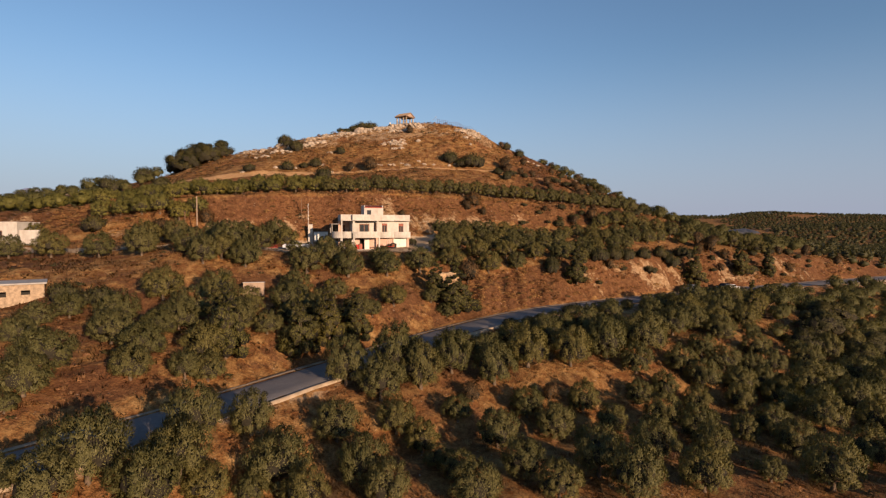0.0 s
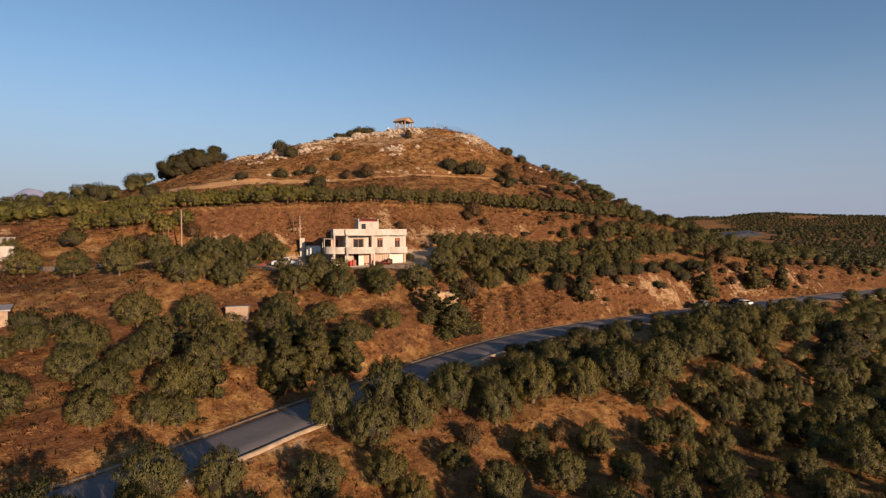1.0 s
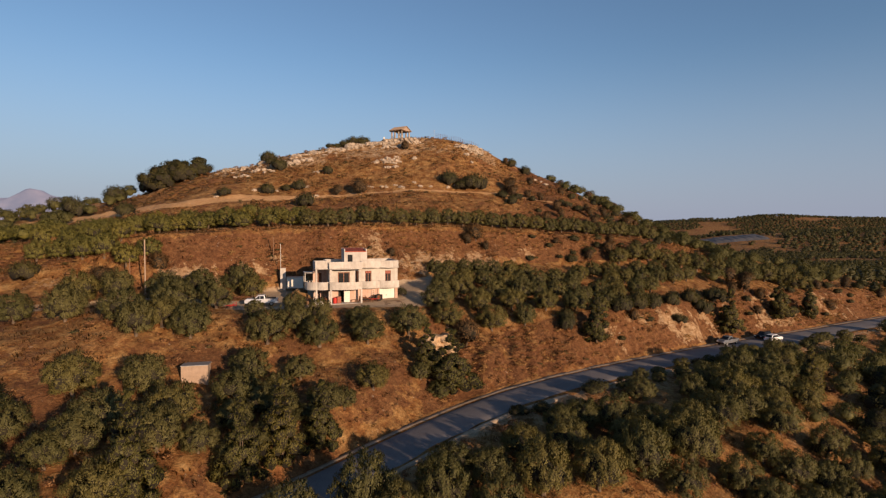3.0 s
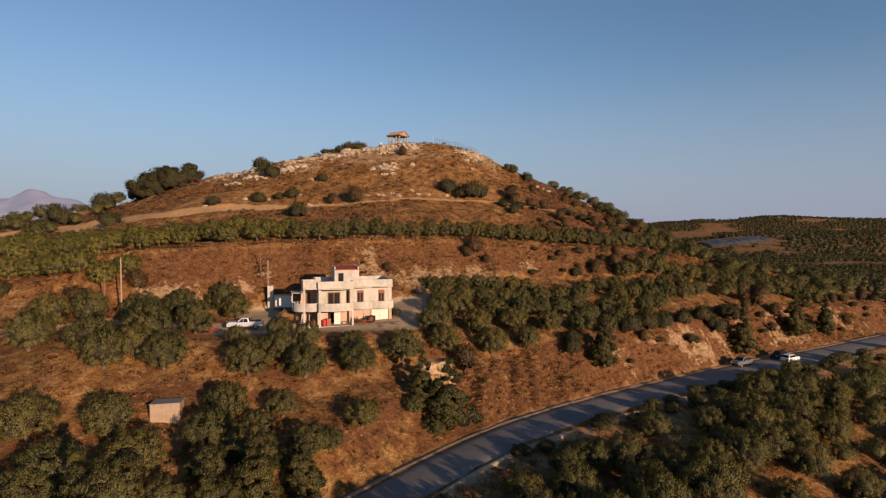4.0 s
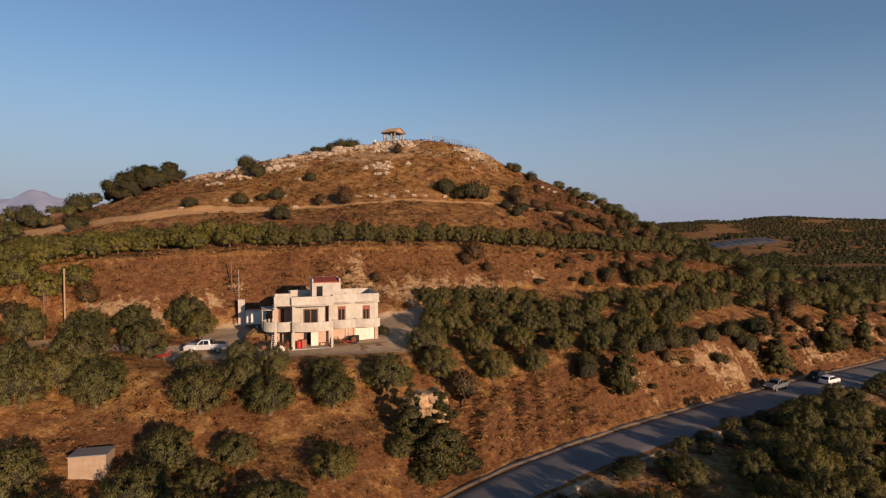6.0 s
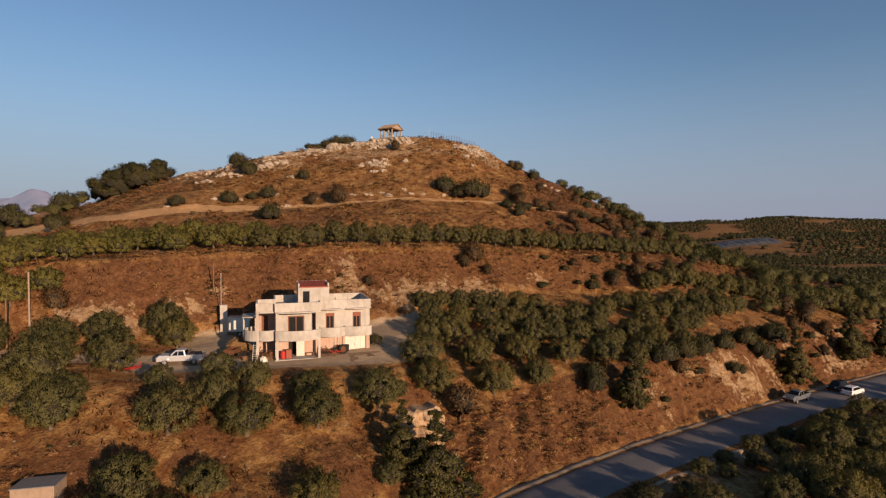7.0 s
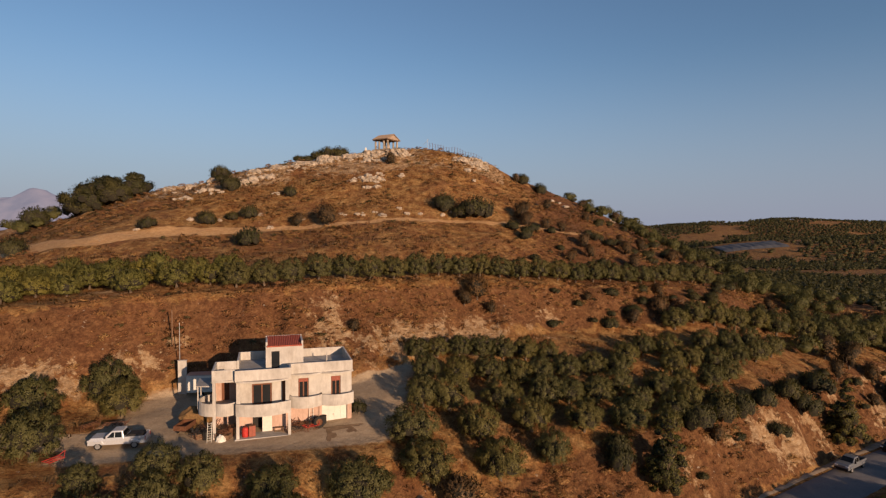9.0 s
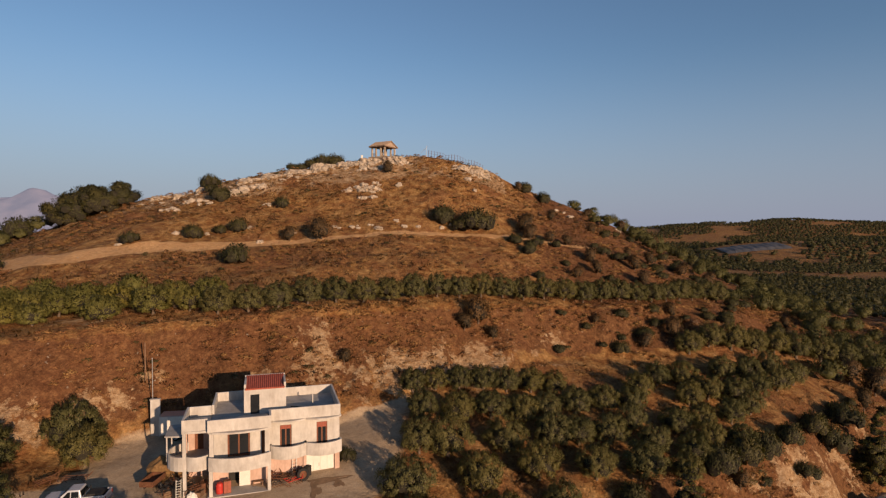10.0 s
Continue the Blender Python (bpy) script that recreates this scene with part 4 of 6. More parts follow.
def tuft(seed, blades, reach, height):
    r = np.random.default_rng(seed)
    verts, faces = [], []
    for _ in range(blades):
        a, d = r.uniform(0, 6.28), r.uniform(0, reach)
        x, y, lean = d * math.cos(a), d * math.sin(a), r.uniform(0.1, 0.45)
        b, w, h = a + r.uniform(-0.8, 0.8), r.uniform(0.03, 0.07), height * r.uniform(0.6, 1.1)
        n = len(verts)
        verts += [(x - w * math.sin(b), y + w * math.cos(b), 0), (x + w * math.sin(b), y - w * math.cos(b), 0), (x + lean * math.cos(b), y + lean * math.sin(b), h)]
        faces.append((n, n + 1, n + 2))
    return np.array(verts), faces, np.tile((0.0, 0.0, 1.0), (len(verts), 1))


x, y = scatter(rng, 90000, -112, 112, 36, 236)
band = land(x, y)[1]
yard = (band > 8.05) & (band < 9.12) & (np.abs(x + 17) < 17.5)
open_slope = ((band > 4.95) | (band < 2.95)) & (band < 14.4) & ~yard & ~((band > 11.97) & (band < 13.05) & (x < 30))
grassy = open_slope & (fbm(x, y, 9, 3, 97) > -0.25)
spots = [(a, b, w, 1.0) for a, b, w in zip(x[grassy], y[grassy], rng.uniform(0.6, 1.5, grassy.sum()))][:24000]
stuff_of("dry_grass", [tuft(s, 9, 0.7, 0.36) for s in range(5)], spots, STRAW, "tufts of straw-coloured dry grass on the slopes", "grass")
x, y = scatter(rng, 30000, -112, 112, 36, 236)
band = land(x, y)[1]
yard = (band > 8.05) & (band < 9.15) & (np.abs(x + 17) < 17.5)
ok = ((band > 4.98) | (band < 2.9)) & (band < 14.4) & ~yard & ~((band > 11.95) & (band < 13.1)) & (fbm(x, y, 13, 3, 98) > 0.05 - 0.25 * ((band > 9) & (band < 10.2)))
spots = [(a, b, w, t) for a, b, w, t in zip(x[ok], y[ok], rng.uniform(0.7, 2.1, ok.sum()), rng.uniform(0.35, 0.65, ok.sum()))][:4600]
SCRUB = [simple_crown(s, 60, 0.15, 5, 0, 0.3) for s in (7, 8, 9)]
stuff_of("green_scrub", SCRUB, spots[::9], SHRUB, "low dark green scrub dotted over the hillside", "scrub")
stuff_of("low_scrub", SCRUB, [s for k, s in enumerate(spots) if k % 9 and k % 2], HEATH, "low brown thorny scrub dotted over the hillside", "scrub")
x, y = scatter(rng, 60000, -90, 140, 95, 215)
band = land(x, y)[1]
scarp = (band > 9.08) & (band < 10.05) & (rng.random(len(x)) < 0.12 + 0.75 * np.clip((band - 9.35) * 2.0, 0, 1))
cut = (band > 5.05) & (band < 6.5) & (x > 0) & (rng.random(len(x)) < 0.5)
hill = (band > 10.9) & (band < 14.2) & ~((band > 11.95) & (band < 13.1)) & (rng.random(len(x)) < 0.2)
ok = (scarp | cut | hill) & (fbm(x, y, 6, 2, 99) > -0.22) & ~((np.abs(x + 17) < 17) & (band < 9.12))
spots = [(a, b, w, t) for a, b, w, t in zip(x[ok], y[ok], rng.uniform(0.7, 1.75, ok.sum()) ** 1.25, rng.uniform(0.4, 0.7, ok.sum()))][:6200]
LUMPS = [simple_crown(s, 84, 0.1, 6, 0, 0.3) for s in (17, 18, 19, 20)]
stuff_of("scarp_bushes", LUMPS, spots[::16], SHRUB, "small dark bushes clinging to the scarp and road cut", "bushes")
rest = [s for k, s in enumerate(spots) if k % 16]
stuff_of("brown_bushes", LUMPS, rest[::2], HEATH, "rounded red-brown bushes on the scarp and road cut", "bushes")
stuff_of("straw_bushes", LUMPS, rest[1::2], STRAW, "rounded straw-coloured dry bushes on the scarp and road cut", "bushes")


# ---- building helpers ----
def stucco(name, colour, spread=0.08):
    """Painted plaster with rain streaks, blotches and fine grain."""
    n = Nodes(name, 0.92, 0.0, 0.2)
    dark, light = tuple(c * (1 - spread) for c in colour), tuple(min(0.9, c * (1 + spread)) for c in colour)
    big = n.ramp(n.noise(0.9, 5), [(0.3, dark), (0.7, light)])
    streak = n.ramp(n.noise(1.3, 6, 0.75, (1, 1, 0.3)), [(0.34, (0.5, 0.45, 0.4)), (0.58, (1, 1, 1))])
    n.base(n.mix(0.45, big, n.mix(1.0, big, streak, "MULTIPLY"))).bump(n.noise(30, 3), 0.15, 0.01)
    return n.mat


WALL = stucco("white_plaster", (0.48, 0.45, 0.40), 0.14)
PINK = stucco("pink_plaster", (0.52, 0.36, 0.28), 0.14)
CONCRETE = plain("grey_concrete", (0.36, 0.34, 0.31), 0.95, spread=0.2, scale=0.8)
BROWN = plain("brown_frame", (0.17, 0.065, 0.03), 0.5, spread=0.15, scale=4)
SHUTTER = plain("red_brown_shutter", (0.30, 0.085, 0.05), 0.6, spread=0.15, scale=4)
GLASS = plain("dark_window_glass", (0.02, 0.022, 0.024), 0.08, spread=0.1, scale=1, bump=0.0, specular=0.6)
# Dark parts, and the sheets that stand in for unlit rooms.
DARK = plain("dark_interior", (0.03, 0.027, 0.024), 0.9, spread=0.2)
WHITE_DOOR = plain("white_painted_metal", (0.68, 0.66, 0.58), 0.55, spread=0.06, scale=1.5, bump=0.05)
TILE = plain("red_roof_tiles", (0.36, 0.085, 0.05), 0.85, spread=0.25, scale=4)
RUST = plain("rusty_iron", (0.16, 0.07, 0.035), 0.85, 0.3, spread=0.4, scale=6)
RED = plain("red_paint", (0.45, 0.035, 0.025), 0.55, spread=0.2, scale=4)
TYRE = plain("black_rubber", (0.02, 0.019, 0.018), 0.85, spread=0.2, scale=8)
STEEL = plain("grey_steel", (0.42, 0.42, 0.41), 0.45, 0.7, spread=0.15, scale=5)
SILVER = plain("silver_car_paint", (0.62, 0.63, 0.64), 0.3, 0.35, spread=0.04, scale=1, bump=0.0, specular=0.5)
GREY_PAINT = plain("grey_car_paint", (0.22, 0.23, 0.24), 0.3, 0.4, spread=0.05, scale=1, bump=0.0, specular=0.5)
BLACK_PAINT = plain("black_car_paint", (0.018, 0.018, 0.02), 0.25, 0.2, spread=0.05, scale=1, bump=0.0, specular=0.5)
WHITE_PAINT = plain("white_car_paint", (0.75, 0.75, 0.74), 0.3, 0.0, spread=0.03, scale=1, bump=0.0, specular=0.5)
LAMP = plain("clear_lamp_glass", (0.75, 0.76, 0.78), 0.15, 0.2, spread=0.05, bump=0.0, specular=0.6)
TAIL = plain("red_lamp_glass", (0.35, 0.02, 0.02), 0.2, spread=0.05, bump=0.0, specular=0.6)
STONE = plain("pale_limestone", (0.40, 0.325, 0.24), 0.95, spread=0.35, scale=0.9, bump=1.0)
RUBBLE = plain("rubble_masonry", (0.36, 0.27, 0.18), 0.95, spread=0.4, scale=2.2, bump=1.0)
TIMBER = plain("weathered_timber", (0.20, 0.12, 0.07), 0.9, spread=0.35, scale=3, bump=0.5)
BOARDS = plain("pale_brown_boards", (0.36, 0.265, 0.19), 0.85, spread=0.15, scale=1.5)
OLD_TILE = plain("weathered_brown_tiles", (0.27, 0.195, 0.135), 0.9, spread=0.35, scale=2.5, bump=0.6)
STRAW_HEAP = plain("hay", (0.20, 0.115, 0.045), 0.95, spread=0.4, scale=5, bump=1.0)


def finish(name, bm, material, parent=None, label="", smooth=False):
    me = bpy.data.meshes.new(name)
    bmesh.ops.recalc_face_normals(bm, faces=bm.faces)
    bm.to_mesh(me)
    bm.free()
    me.materials.append(material)
    if smooth:
        me.shade_smooth()
    ob = new(name, me)
    ob.parent = parent
    return tagged(ob, label)


def part(name, bm, material, parent, label=""):
    return finish(name, bm, material, parent, label)


def add_box(bm, x0, x1, y0, y1, z0, z1, bevel=0.0, turn=None, top=None):
    """A box; top gives the four insets of its upper face (x0, x1, y0, y1)."""
    made = bmesh.ops.create_cube(bm, size=1, matrix=Matrix.LocRotScale(((x0 + x1) / 2, (y0 + y1) / 2, (z0 + z1) / 2), None, (x1 - x0, y1 - y0, z1 - z0)))["verts"]
    if top:
        mx, my = (x0 + x1) / 2, (y0 + y1) / 2
        for v in made:
            if v.co.z > (z0 + z1) / 2:
                v.co.x += top[0] if v.co.x < mx else -top[1]
                v.co.y += top[2] if v.co.y < my else -top[3]
    if bevel:
        edges = list({e for v in made for e in v.link_edges})
        made = bmesh.ops.bevel(bm, geom=edges, offset=bevel, segments=2, affect="EDGES", profile=0.6)["verts"]
    if turn is not None:
        bmesh.ops.transform(bm, matrix=turn, verts=list(made))
    return made


def box_part(name, x0, x1, y0, y1, z0, z1, material, parent, label="", bevel=0.015, turn=None, top=None):
    bm = bmesh.new()
    add_box(bm, x0, x1, y0, y1, z0, z1, bevel, turn, top)
    return part(name, bm, material, parent, label)


def rod(bm, a, b, r, sides=8, r2=None):
    """A round bar from a to b."""
    a, b = Vector(a), Vector(b)
    m = Matrix.Translation((a + b) / 2) @ (b - a).to_track_quat("Z", "Y").to_matrix().to_4x4()
    return bmesh.ops.create_cone(bm, cap_ends=True, segments=sides, radius1=r, radius2=r if r2 is None else r2, depth=(b - a).length, matrix=m)["verts"]


def rod_part(name, a, b, r, material, parent, label="", sides=8, r2=None):
    bm = bmesh.new()
    rod(bm, a, b, r, sides, r2)
    return part(name, bm, material, parent, label)


def wall_part(name, u0, u1, z0, z1, v, thick, holes, material, parent, label=""):
    """A wall along u, its front at v, with openings (u0, u1, z0, z1) right through it."""
    us = sorted({u0, u1, *(h[0] for h in holes), *(h[1] for h in holes)})
    zs = sorted({z0, z1, *(h[2] for h in holes), *(h[3] for h in holes)})
    bm = bmesh.new()
    grid = {}
    solid = lambda i, k: 0 <= i < len(us) - 1 and 0 <= k < len(zs) - 1 and not any(h[0] <= us[i] and us[i + 1] <= h[1] and h[2] <= zs[k] and zs[k + 1] <= h[3] for h in holes)

    def at(i, k, d):
        if (i, k, d) not in grid:
            grid[i, k, d] = bm.verts.new((us[i], v + d * thick, zs[k]))
        return grid[i, k, d]

    for i in range(len(us) - 1):
        for k in range(len(zs) - 1):
            if not solid(i, k):
                continue
            for d in (0, 1):
                bm.faces.new([at(i, k, d), at(i + 1, k, d), at(i + 1, k + 1, d), at(i, k + 1, d)])
            for di, dk, a, b in ((-1, 0, (i, k), (i, k + 1)), (1, 0, (i + 1, k), (i + 1, k + 1)), (0, -1, (i, k), (i + 1, k)), (0, 1, (i, k + 1), (i + 1, k + 1))):
                if not solid(i + di, k + dk):
                    bm.faces.new([at(*a, 0), at(*b, 0), at(*b, 1), at(*a, 1)])
    return part(name, bm, material, parent, label)


def bow_points(u0, u1, v, bulge, n=14):
    """Plan of a bowed front from u0 to u1, swelling out by bulge in the middle."""
    return [(u0 + (u1 - u0) * k / n, v - bulge * math.sin(math.pi * k / n) ** 0.8) for k in range(n + 1)]


def band_part(name, plan, thick, z0, z1, material, parent, label=""):
    """A standing band along a plan line, thick towards its left."""
    bm = bmesh.new()
    rings = []
    for k, (x, y) in enumerate(plan):
        a, b = Vector(plan[max(k - 1, 0)]), Vector(plan[min(k + 1, len(plan) - 1)])
        d = (b - a).normalized()
        n = Vector((-d.y, d.x)) * thick
        rings.append([bm.verts.new(p) for p in ((x, y, z0), (x, y, z1), (x + n.x, y + n.y, z1), (x + n.x, y + n.y, z0))])
    for a, b in zip(rings, rings[1:]):
        for k in range(4):
            bm.faces.new([a[k], a[(k + 1) % 4], b[(k + 1) % 4], b[k]])
    bm.faces.new(rings[0]), bm.faces.new(rings[-1][::-1])
    return part(name, bm, material, parent, label)


def slab_part(name, plan, z0, z1, material, parent, label=""):
    """A flat slab over a closed plan."""
    bm = bmesh.new()
    low = [bm.verts.new((x, y, z0)) for x, y in plan]
    high = [bm.verts.new((x, y, z1)) for x, y in plan]
    bm.faces.new(low[::-1]), bm.faces.new(high)
    for k in range(len(plan)):
        j = (k + 1) % len(plan)
        bm.faces.new([low[k], low[j], high[j], high[k]])
    return part(name, bm, material, parent, label)


def window(parent, u0, u1, z0, z1, v, shutter=0.0, leaves=2):
    """A brown window of two leaves in an opening, its roller shutter partly down."""
    frame_ob = wall_part("window", u0, u1, z0, z1, v, 0.08, [(u0 + 0.08, u1 - 0.08, z0 + 0.08, z1 - 0.08)], BROWN, parent, "brown window frame")
    step = (u1 - u0 - 0.16) / leaves
    for k in range(leaves):
        a = u0 + 0.08 + k * step
        leaf = wall_part("casement", a + 0.005, a + step - 0.005, z0 + 0.085, z1 - 0.085, v + 0.02, 0.04, [(a + 0.07, a + step - 0.07, z0 + 0.16, z1 - 0.16)], BROWN, frame_ob)
        box_part("pane", a + 0.065, a + step - 0.065, v + 0.035, v + 0.045, z0 + 0.155, z1 - 0.155, GLASS, frame_ob, "dark reflecting glass", 0)
    if shutter:
        bm = bmesh.new()
        for k in range(int(shutter / 0.07)):
            add_box(bm, u0 + 0.06, u1 - 0.06, v - 0.03, v - 0.005, z1 - 0.06 - (k + 1) * 0.07 + 0.008, z1 - 0.06 - k * 0.07, 0)
        part("roller_shutter", bm, SHUTTER, frame_ob, "red-brown roller shutter")


# ---- the farmhouse ----
house = tagged(new("house"), "two-storey white plastered farmhouse with curved balconies and flat roof", "house")
house.matrix_basis = pose(-17.9, 113.6, 0.2, 0, 0, 18)
# Porch wing.
slab_part("porch_floor", [(-0.15, -0.5), (5.35, -0.5), (5.35, 1.3), (-0.15, 1.3)], -0.5, 0.12, CONCRETE, house, "worn concrete porch floor")
wall_part("porch_wall", 0.2, 5.3, 0.12, 2.7, 1.3, 0.25, [(1.55, 2.5, 0.12, 2.3)], PINK, house, "faded pink plaster wall of the porch")
# Near-black sheet in place of the dim room behind the doorway.
box_part("door_room", 1.5, 2.6, 2.6, 2.7, 0.12, 2.5, DARK, house, "dark sheet painted as the shade inside the open doorway", 0)
box_part("door", 2.52, 3.5, 1.22, 1.28, 0.13, 2.35, WHITE_DOOR, house, "white metal door leaf standing open")
wall_part("upper_wall", 0.2, 5.3, 2.95, 5.95, 1.3, 0.25, [(1.5, 3.5, 2.97, 5.25), (4.55, 5.0, 3.0, 5.4)], WALL, house)
window(house, 1.5, 3.5, 2.97, 5.25, 1.36, 0.0, 2)
box_part("side_door", 4.55, 5.0, 1.42, 1.47, 3.0, 5.4, BROWN, house, "narrow dark side door", 0)
for u in (0.0, 5.08):
    box_part("column", u, u + 0.3, -0.4, -0.1, -0.4, 2.5, WALL, house)
for u in (0.0, 4.85):
    box_part("upper_pillar", u, u + 0.38, 0.05, 0.4, 2.9, 5.9, WALL, house)
slab_part("balcony_floor", [(0.05, 1.3), (0.05, -0.2)] + bow_points(0.05, 5.3, -0.25, 0.75)[1:-1] + [(5.3, -0.2), (5.3, 1.3)], 2.6, 2.92, WALL, house)
band_part("balcony_parapet", bow_points(-0.05, 5.4, -0.3, 0.8), 0.18, 2.45, 3.7, WALL, house, "curved white balcony parapet with rain stains")
slab_part("eave", [(-0.1, 1.3), (-0.1, -0.1)] + bow_points(-0.1, 5.45, -0.2, 0.65)[1:-1] + [(5.45, -0.1), (5.45, 1.3)], 5.85, 6.0, WALL, house, "thin curved eave slab")
wall_part("side_wall_west", -0.05, 0.2, -0.5, 6.0, 1.3, 7.7, [], WALL, house)
# Right wing.
wall_part("ground_wall", 5.3, 12.0, -0.5, 2.7, 1.9, 0.25, [(8.75, 11.45, -0.5, 2.35)], PINK, house, "stained pinkish ground-floor wall")
bm = bmesh.new()
for k in range(4):
    add_box(bm, 8.76 + k * 0.672, 9.42 + k * 0.672, 1.96, 2.02, -0.5, 2.34, 0.008)
garage = part("garage_door", bm, WHITE_DOOR, house, "cream sheet-metal garage door of four leaves")
box_part("handle", 9.96, 10.0, 1.9, 1.97, 0.95, 1.2, RUST, garage, "small dark handle", 0)
box_part("corner_pillar", 11.5, 11.95, 1.72, 1.97, -0.6, 2.45, PINK, house)
box_part("corner_pillar", 8.45, 8.72, 1.72, 1.9, -0.6, 2.45, PINK, house)
wall_part("upper_wall", 5.3, 12.0, 2.7, 5.95, 1.9, 0.25, [(6.25, 7.35, 2.95, 5.35), (9.75, 10.8, 2.95, 5.35)], WALL, house)
window(house, 6.25, 7.35, 2.95, 5.35, 1.98, 0.42, 2)
window(house, 9.75, 10.8, 2.95, 5.35, 1.98, 0.5, 2)
for u0, u1, bulge in ((5.35, 8.75, 0.75), (8.6, 12.15, 0.7)):
    slab_part("balcony_floor", [(u0 + 0.02, 1.9), (u0 + 0.02, 1.35)] + bow_points(u0 + 0.02, u1 - 0.02, 1.3, bulge - 0.05)[1:-1] + [(u1 - 0.02, 1.35), (u1 - 0.02, 1.9)], 2.55, 2.85, WALL, house)
    band_part("balcony_parapet", [(u0, 1.88)] + bow_points(u0, u1, 1.3, bulge) + [(u1, 1.88)], 0.16, 2.4, 3.62, WALL, house, "curved white balcony parapet with rain stains")
    slab_part("eave", [(u0, 1.92), (u0, 1.5)] + bow_points(u0, u1, 1.45, 0.6)[1:-1] + [(u1, 1.5), (u1, 1.92)], 5.85, 6.0, WALL, house, "thin curved eave slab")
wall_part("side_wall_east", 11.75, 12.0, -0.5, 6.0, 2.15, 6.6, [], WALL, house)
wall_part("back_wall", -0.05, 12.0, -0.5, 6.0, 8.75, 0.25, [], WALL, house)
# Flat roof with its parapets and the stair head.
slab_part("roof_slab", [(-0.05, -0.05), (5.4, -0.05), (5.4, 1.65), (12.0, 1.65), (12.0, 9.0), (-0.05, 9.0)], 5.99, 6.16, CONCRETE, house, "grey flat concrete roof")
for name_, u0, u1, v0, v1 in (("roof_parapet", -0.12, 5.45, -0.28, -0.08), ("roof_parapet", 5.3, 12.05, 1.42, 1.62), ("roof_parapet", -0.12, 12.05, 8.9, 9.1), ("roof_parapet", -0.12, 0.1, 4.6, 8.88), ("roof_parapet", 11.85, 12.05, 1.64, 8.88), ("roof_parapet", 5.25, 5.45, -0.06, 1.4)):
    box_part(name_, u0, u1, v0, v1, 5.99, 7.1, WALL, house, "white roof parapet with weather stains", 0.03)
wall_part("stair_head", 2.9, 6.9, 6.1, 8.6, 3.6, 0.2, [(3.5, 4.35, 6.15, 8.1)], WALL, house, "white stair head on the roof")
box_part("stair_door", 3.5, 4.35, 3.7, 3.75, 6.16, 8.1, GLASS, house, "dark glazed roof door", 0)
for u in (2.9, 6.7):
    box_part("stair_side", u, u + 0.2, 3.8, 7.0, 6.1, 9.1, WALL, house, "", 0.02)
box_part("stair_back", 2.9, 6.9, 7.0, 7.2, 6.1, 9.2, WALL, house)
tiles = box_part("tiled_roof", 3.03, 6.77, 3.58, 6.97, 8.6, 8.66, TILE, house, "sloping red tiled roof of the stair head", 0)
for v in tiles.data.vertices:
    v.co.z += 0.14 * (v.co.y - 3.55)
for k in range(19):
    u = 3.13 + k * 0.196
    rod_part("tile_row", (u, 3.55, 8.64), (u, 6.98, 9.12), 0.1, TILE, tiles, "", 7)
rod_part("chimney_pipe", (9.6, 5.0, 6.1), (9.6, 5.0, 7.3), 0.07, WALL, house)
rod_part("roof_pipe", (7.4, 4.6, 6.3), (9.6, 3.8, 6.25), 0.05, DARK, house)
tank = rod_part("water_heater", (5.1, 2.6, 6.55), (5.95, 2.6, 6.55), 0.24, STEEL, house, "grey solar water heater", 14)
box_part("heater_stand", 5.15, 5.9, 2.45, 2.75, 6.16, 6.4, RUST, house)
# Loggia on the west end.
slab_part("loggia_floor", [(-2.0, 0.7), (-0.06, 0.5), (-0.06, 4.4), (-2.3, 4.4), (-3.5, 3.4), (-3.7, 2.5), (-3.3, 1.5), (-2.6, 1.0)], 2.6, 2.86, WALL, house)
band_part("loggia_parapet", bow_points(-2.05, -0.1, 0.55, 0.45, 10), 0.16, 2.4, 3.7, WALL, house, "curved white balcony parapet with rain stains")
band_part("loggia_parapet", [(-2.15 - 1.55 * math.sin(a), 2.45 - 1.85 * math.cos(a)) for a in [math.pi * (1 - k / 12) * 0.97 + 0.05 for k in range(13)]], -0.16, 2.4, 3.7, WALL, house, "curved white balcony parapet with rain stains")
box_part("loggia_column", -2.3, -2.0, 0.45, 0.75, -0.5, 6.0, WALL, house)
box_part("loggia_column", -2.5, -2.2, 2.9, 3.2, 2.8, 5.8, PINK, house)
wall_part("loggia_wall", -2.3, -0.05, -0.5, 5.9, 4.4, 0.2, [(-1.7, -0.9, 2.9, 5.0)], PINK, house, "pinkish wall at the back of the loggia")
box_part("loggia_door", -1.7, -0.9, 4.45, 4.5, 2.9, 5.0, BROWN, house, "brown loggia door", 0)
slab_part("loggia_roof", [(-2.35, 0.4), (-0.13, 0.2), (-0.13, 4.6), (-2.35, 4.6)], 5.85, 6.05, WALL, house)
for u0, u1, v0, v1 in ((-2.35, -0.14, 0.4, 0.58), (-2.35, -2.15, 0.6, 4.6), (-2.13, -0.14, 4.42, 4.6)):
    box_part("loggia_roof_parapet", u0, u1, v0, v1, 6.0, 7.1, WALL, house, "white roof parapet with weather stains", 0.03)
slab_part("lean_to_roof", [(-4.0, 2.0), (-2.36, 1.6), (-2.36, 5.2), (-4.0, 5.2)], 5.15, 5.28, CONCRETE, house, "grey flat canopy over the side balcony")
for u, v in ((-3.9, 2.15), (-3.9, 5.0)):
    box_part("canopy_post", u, u + 0.12, v, v + 0.12, 2.8, 5.15, WALL, house)


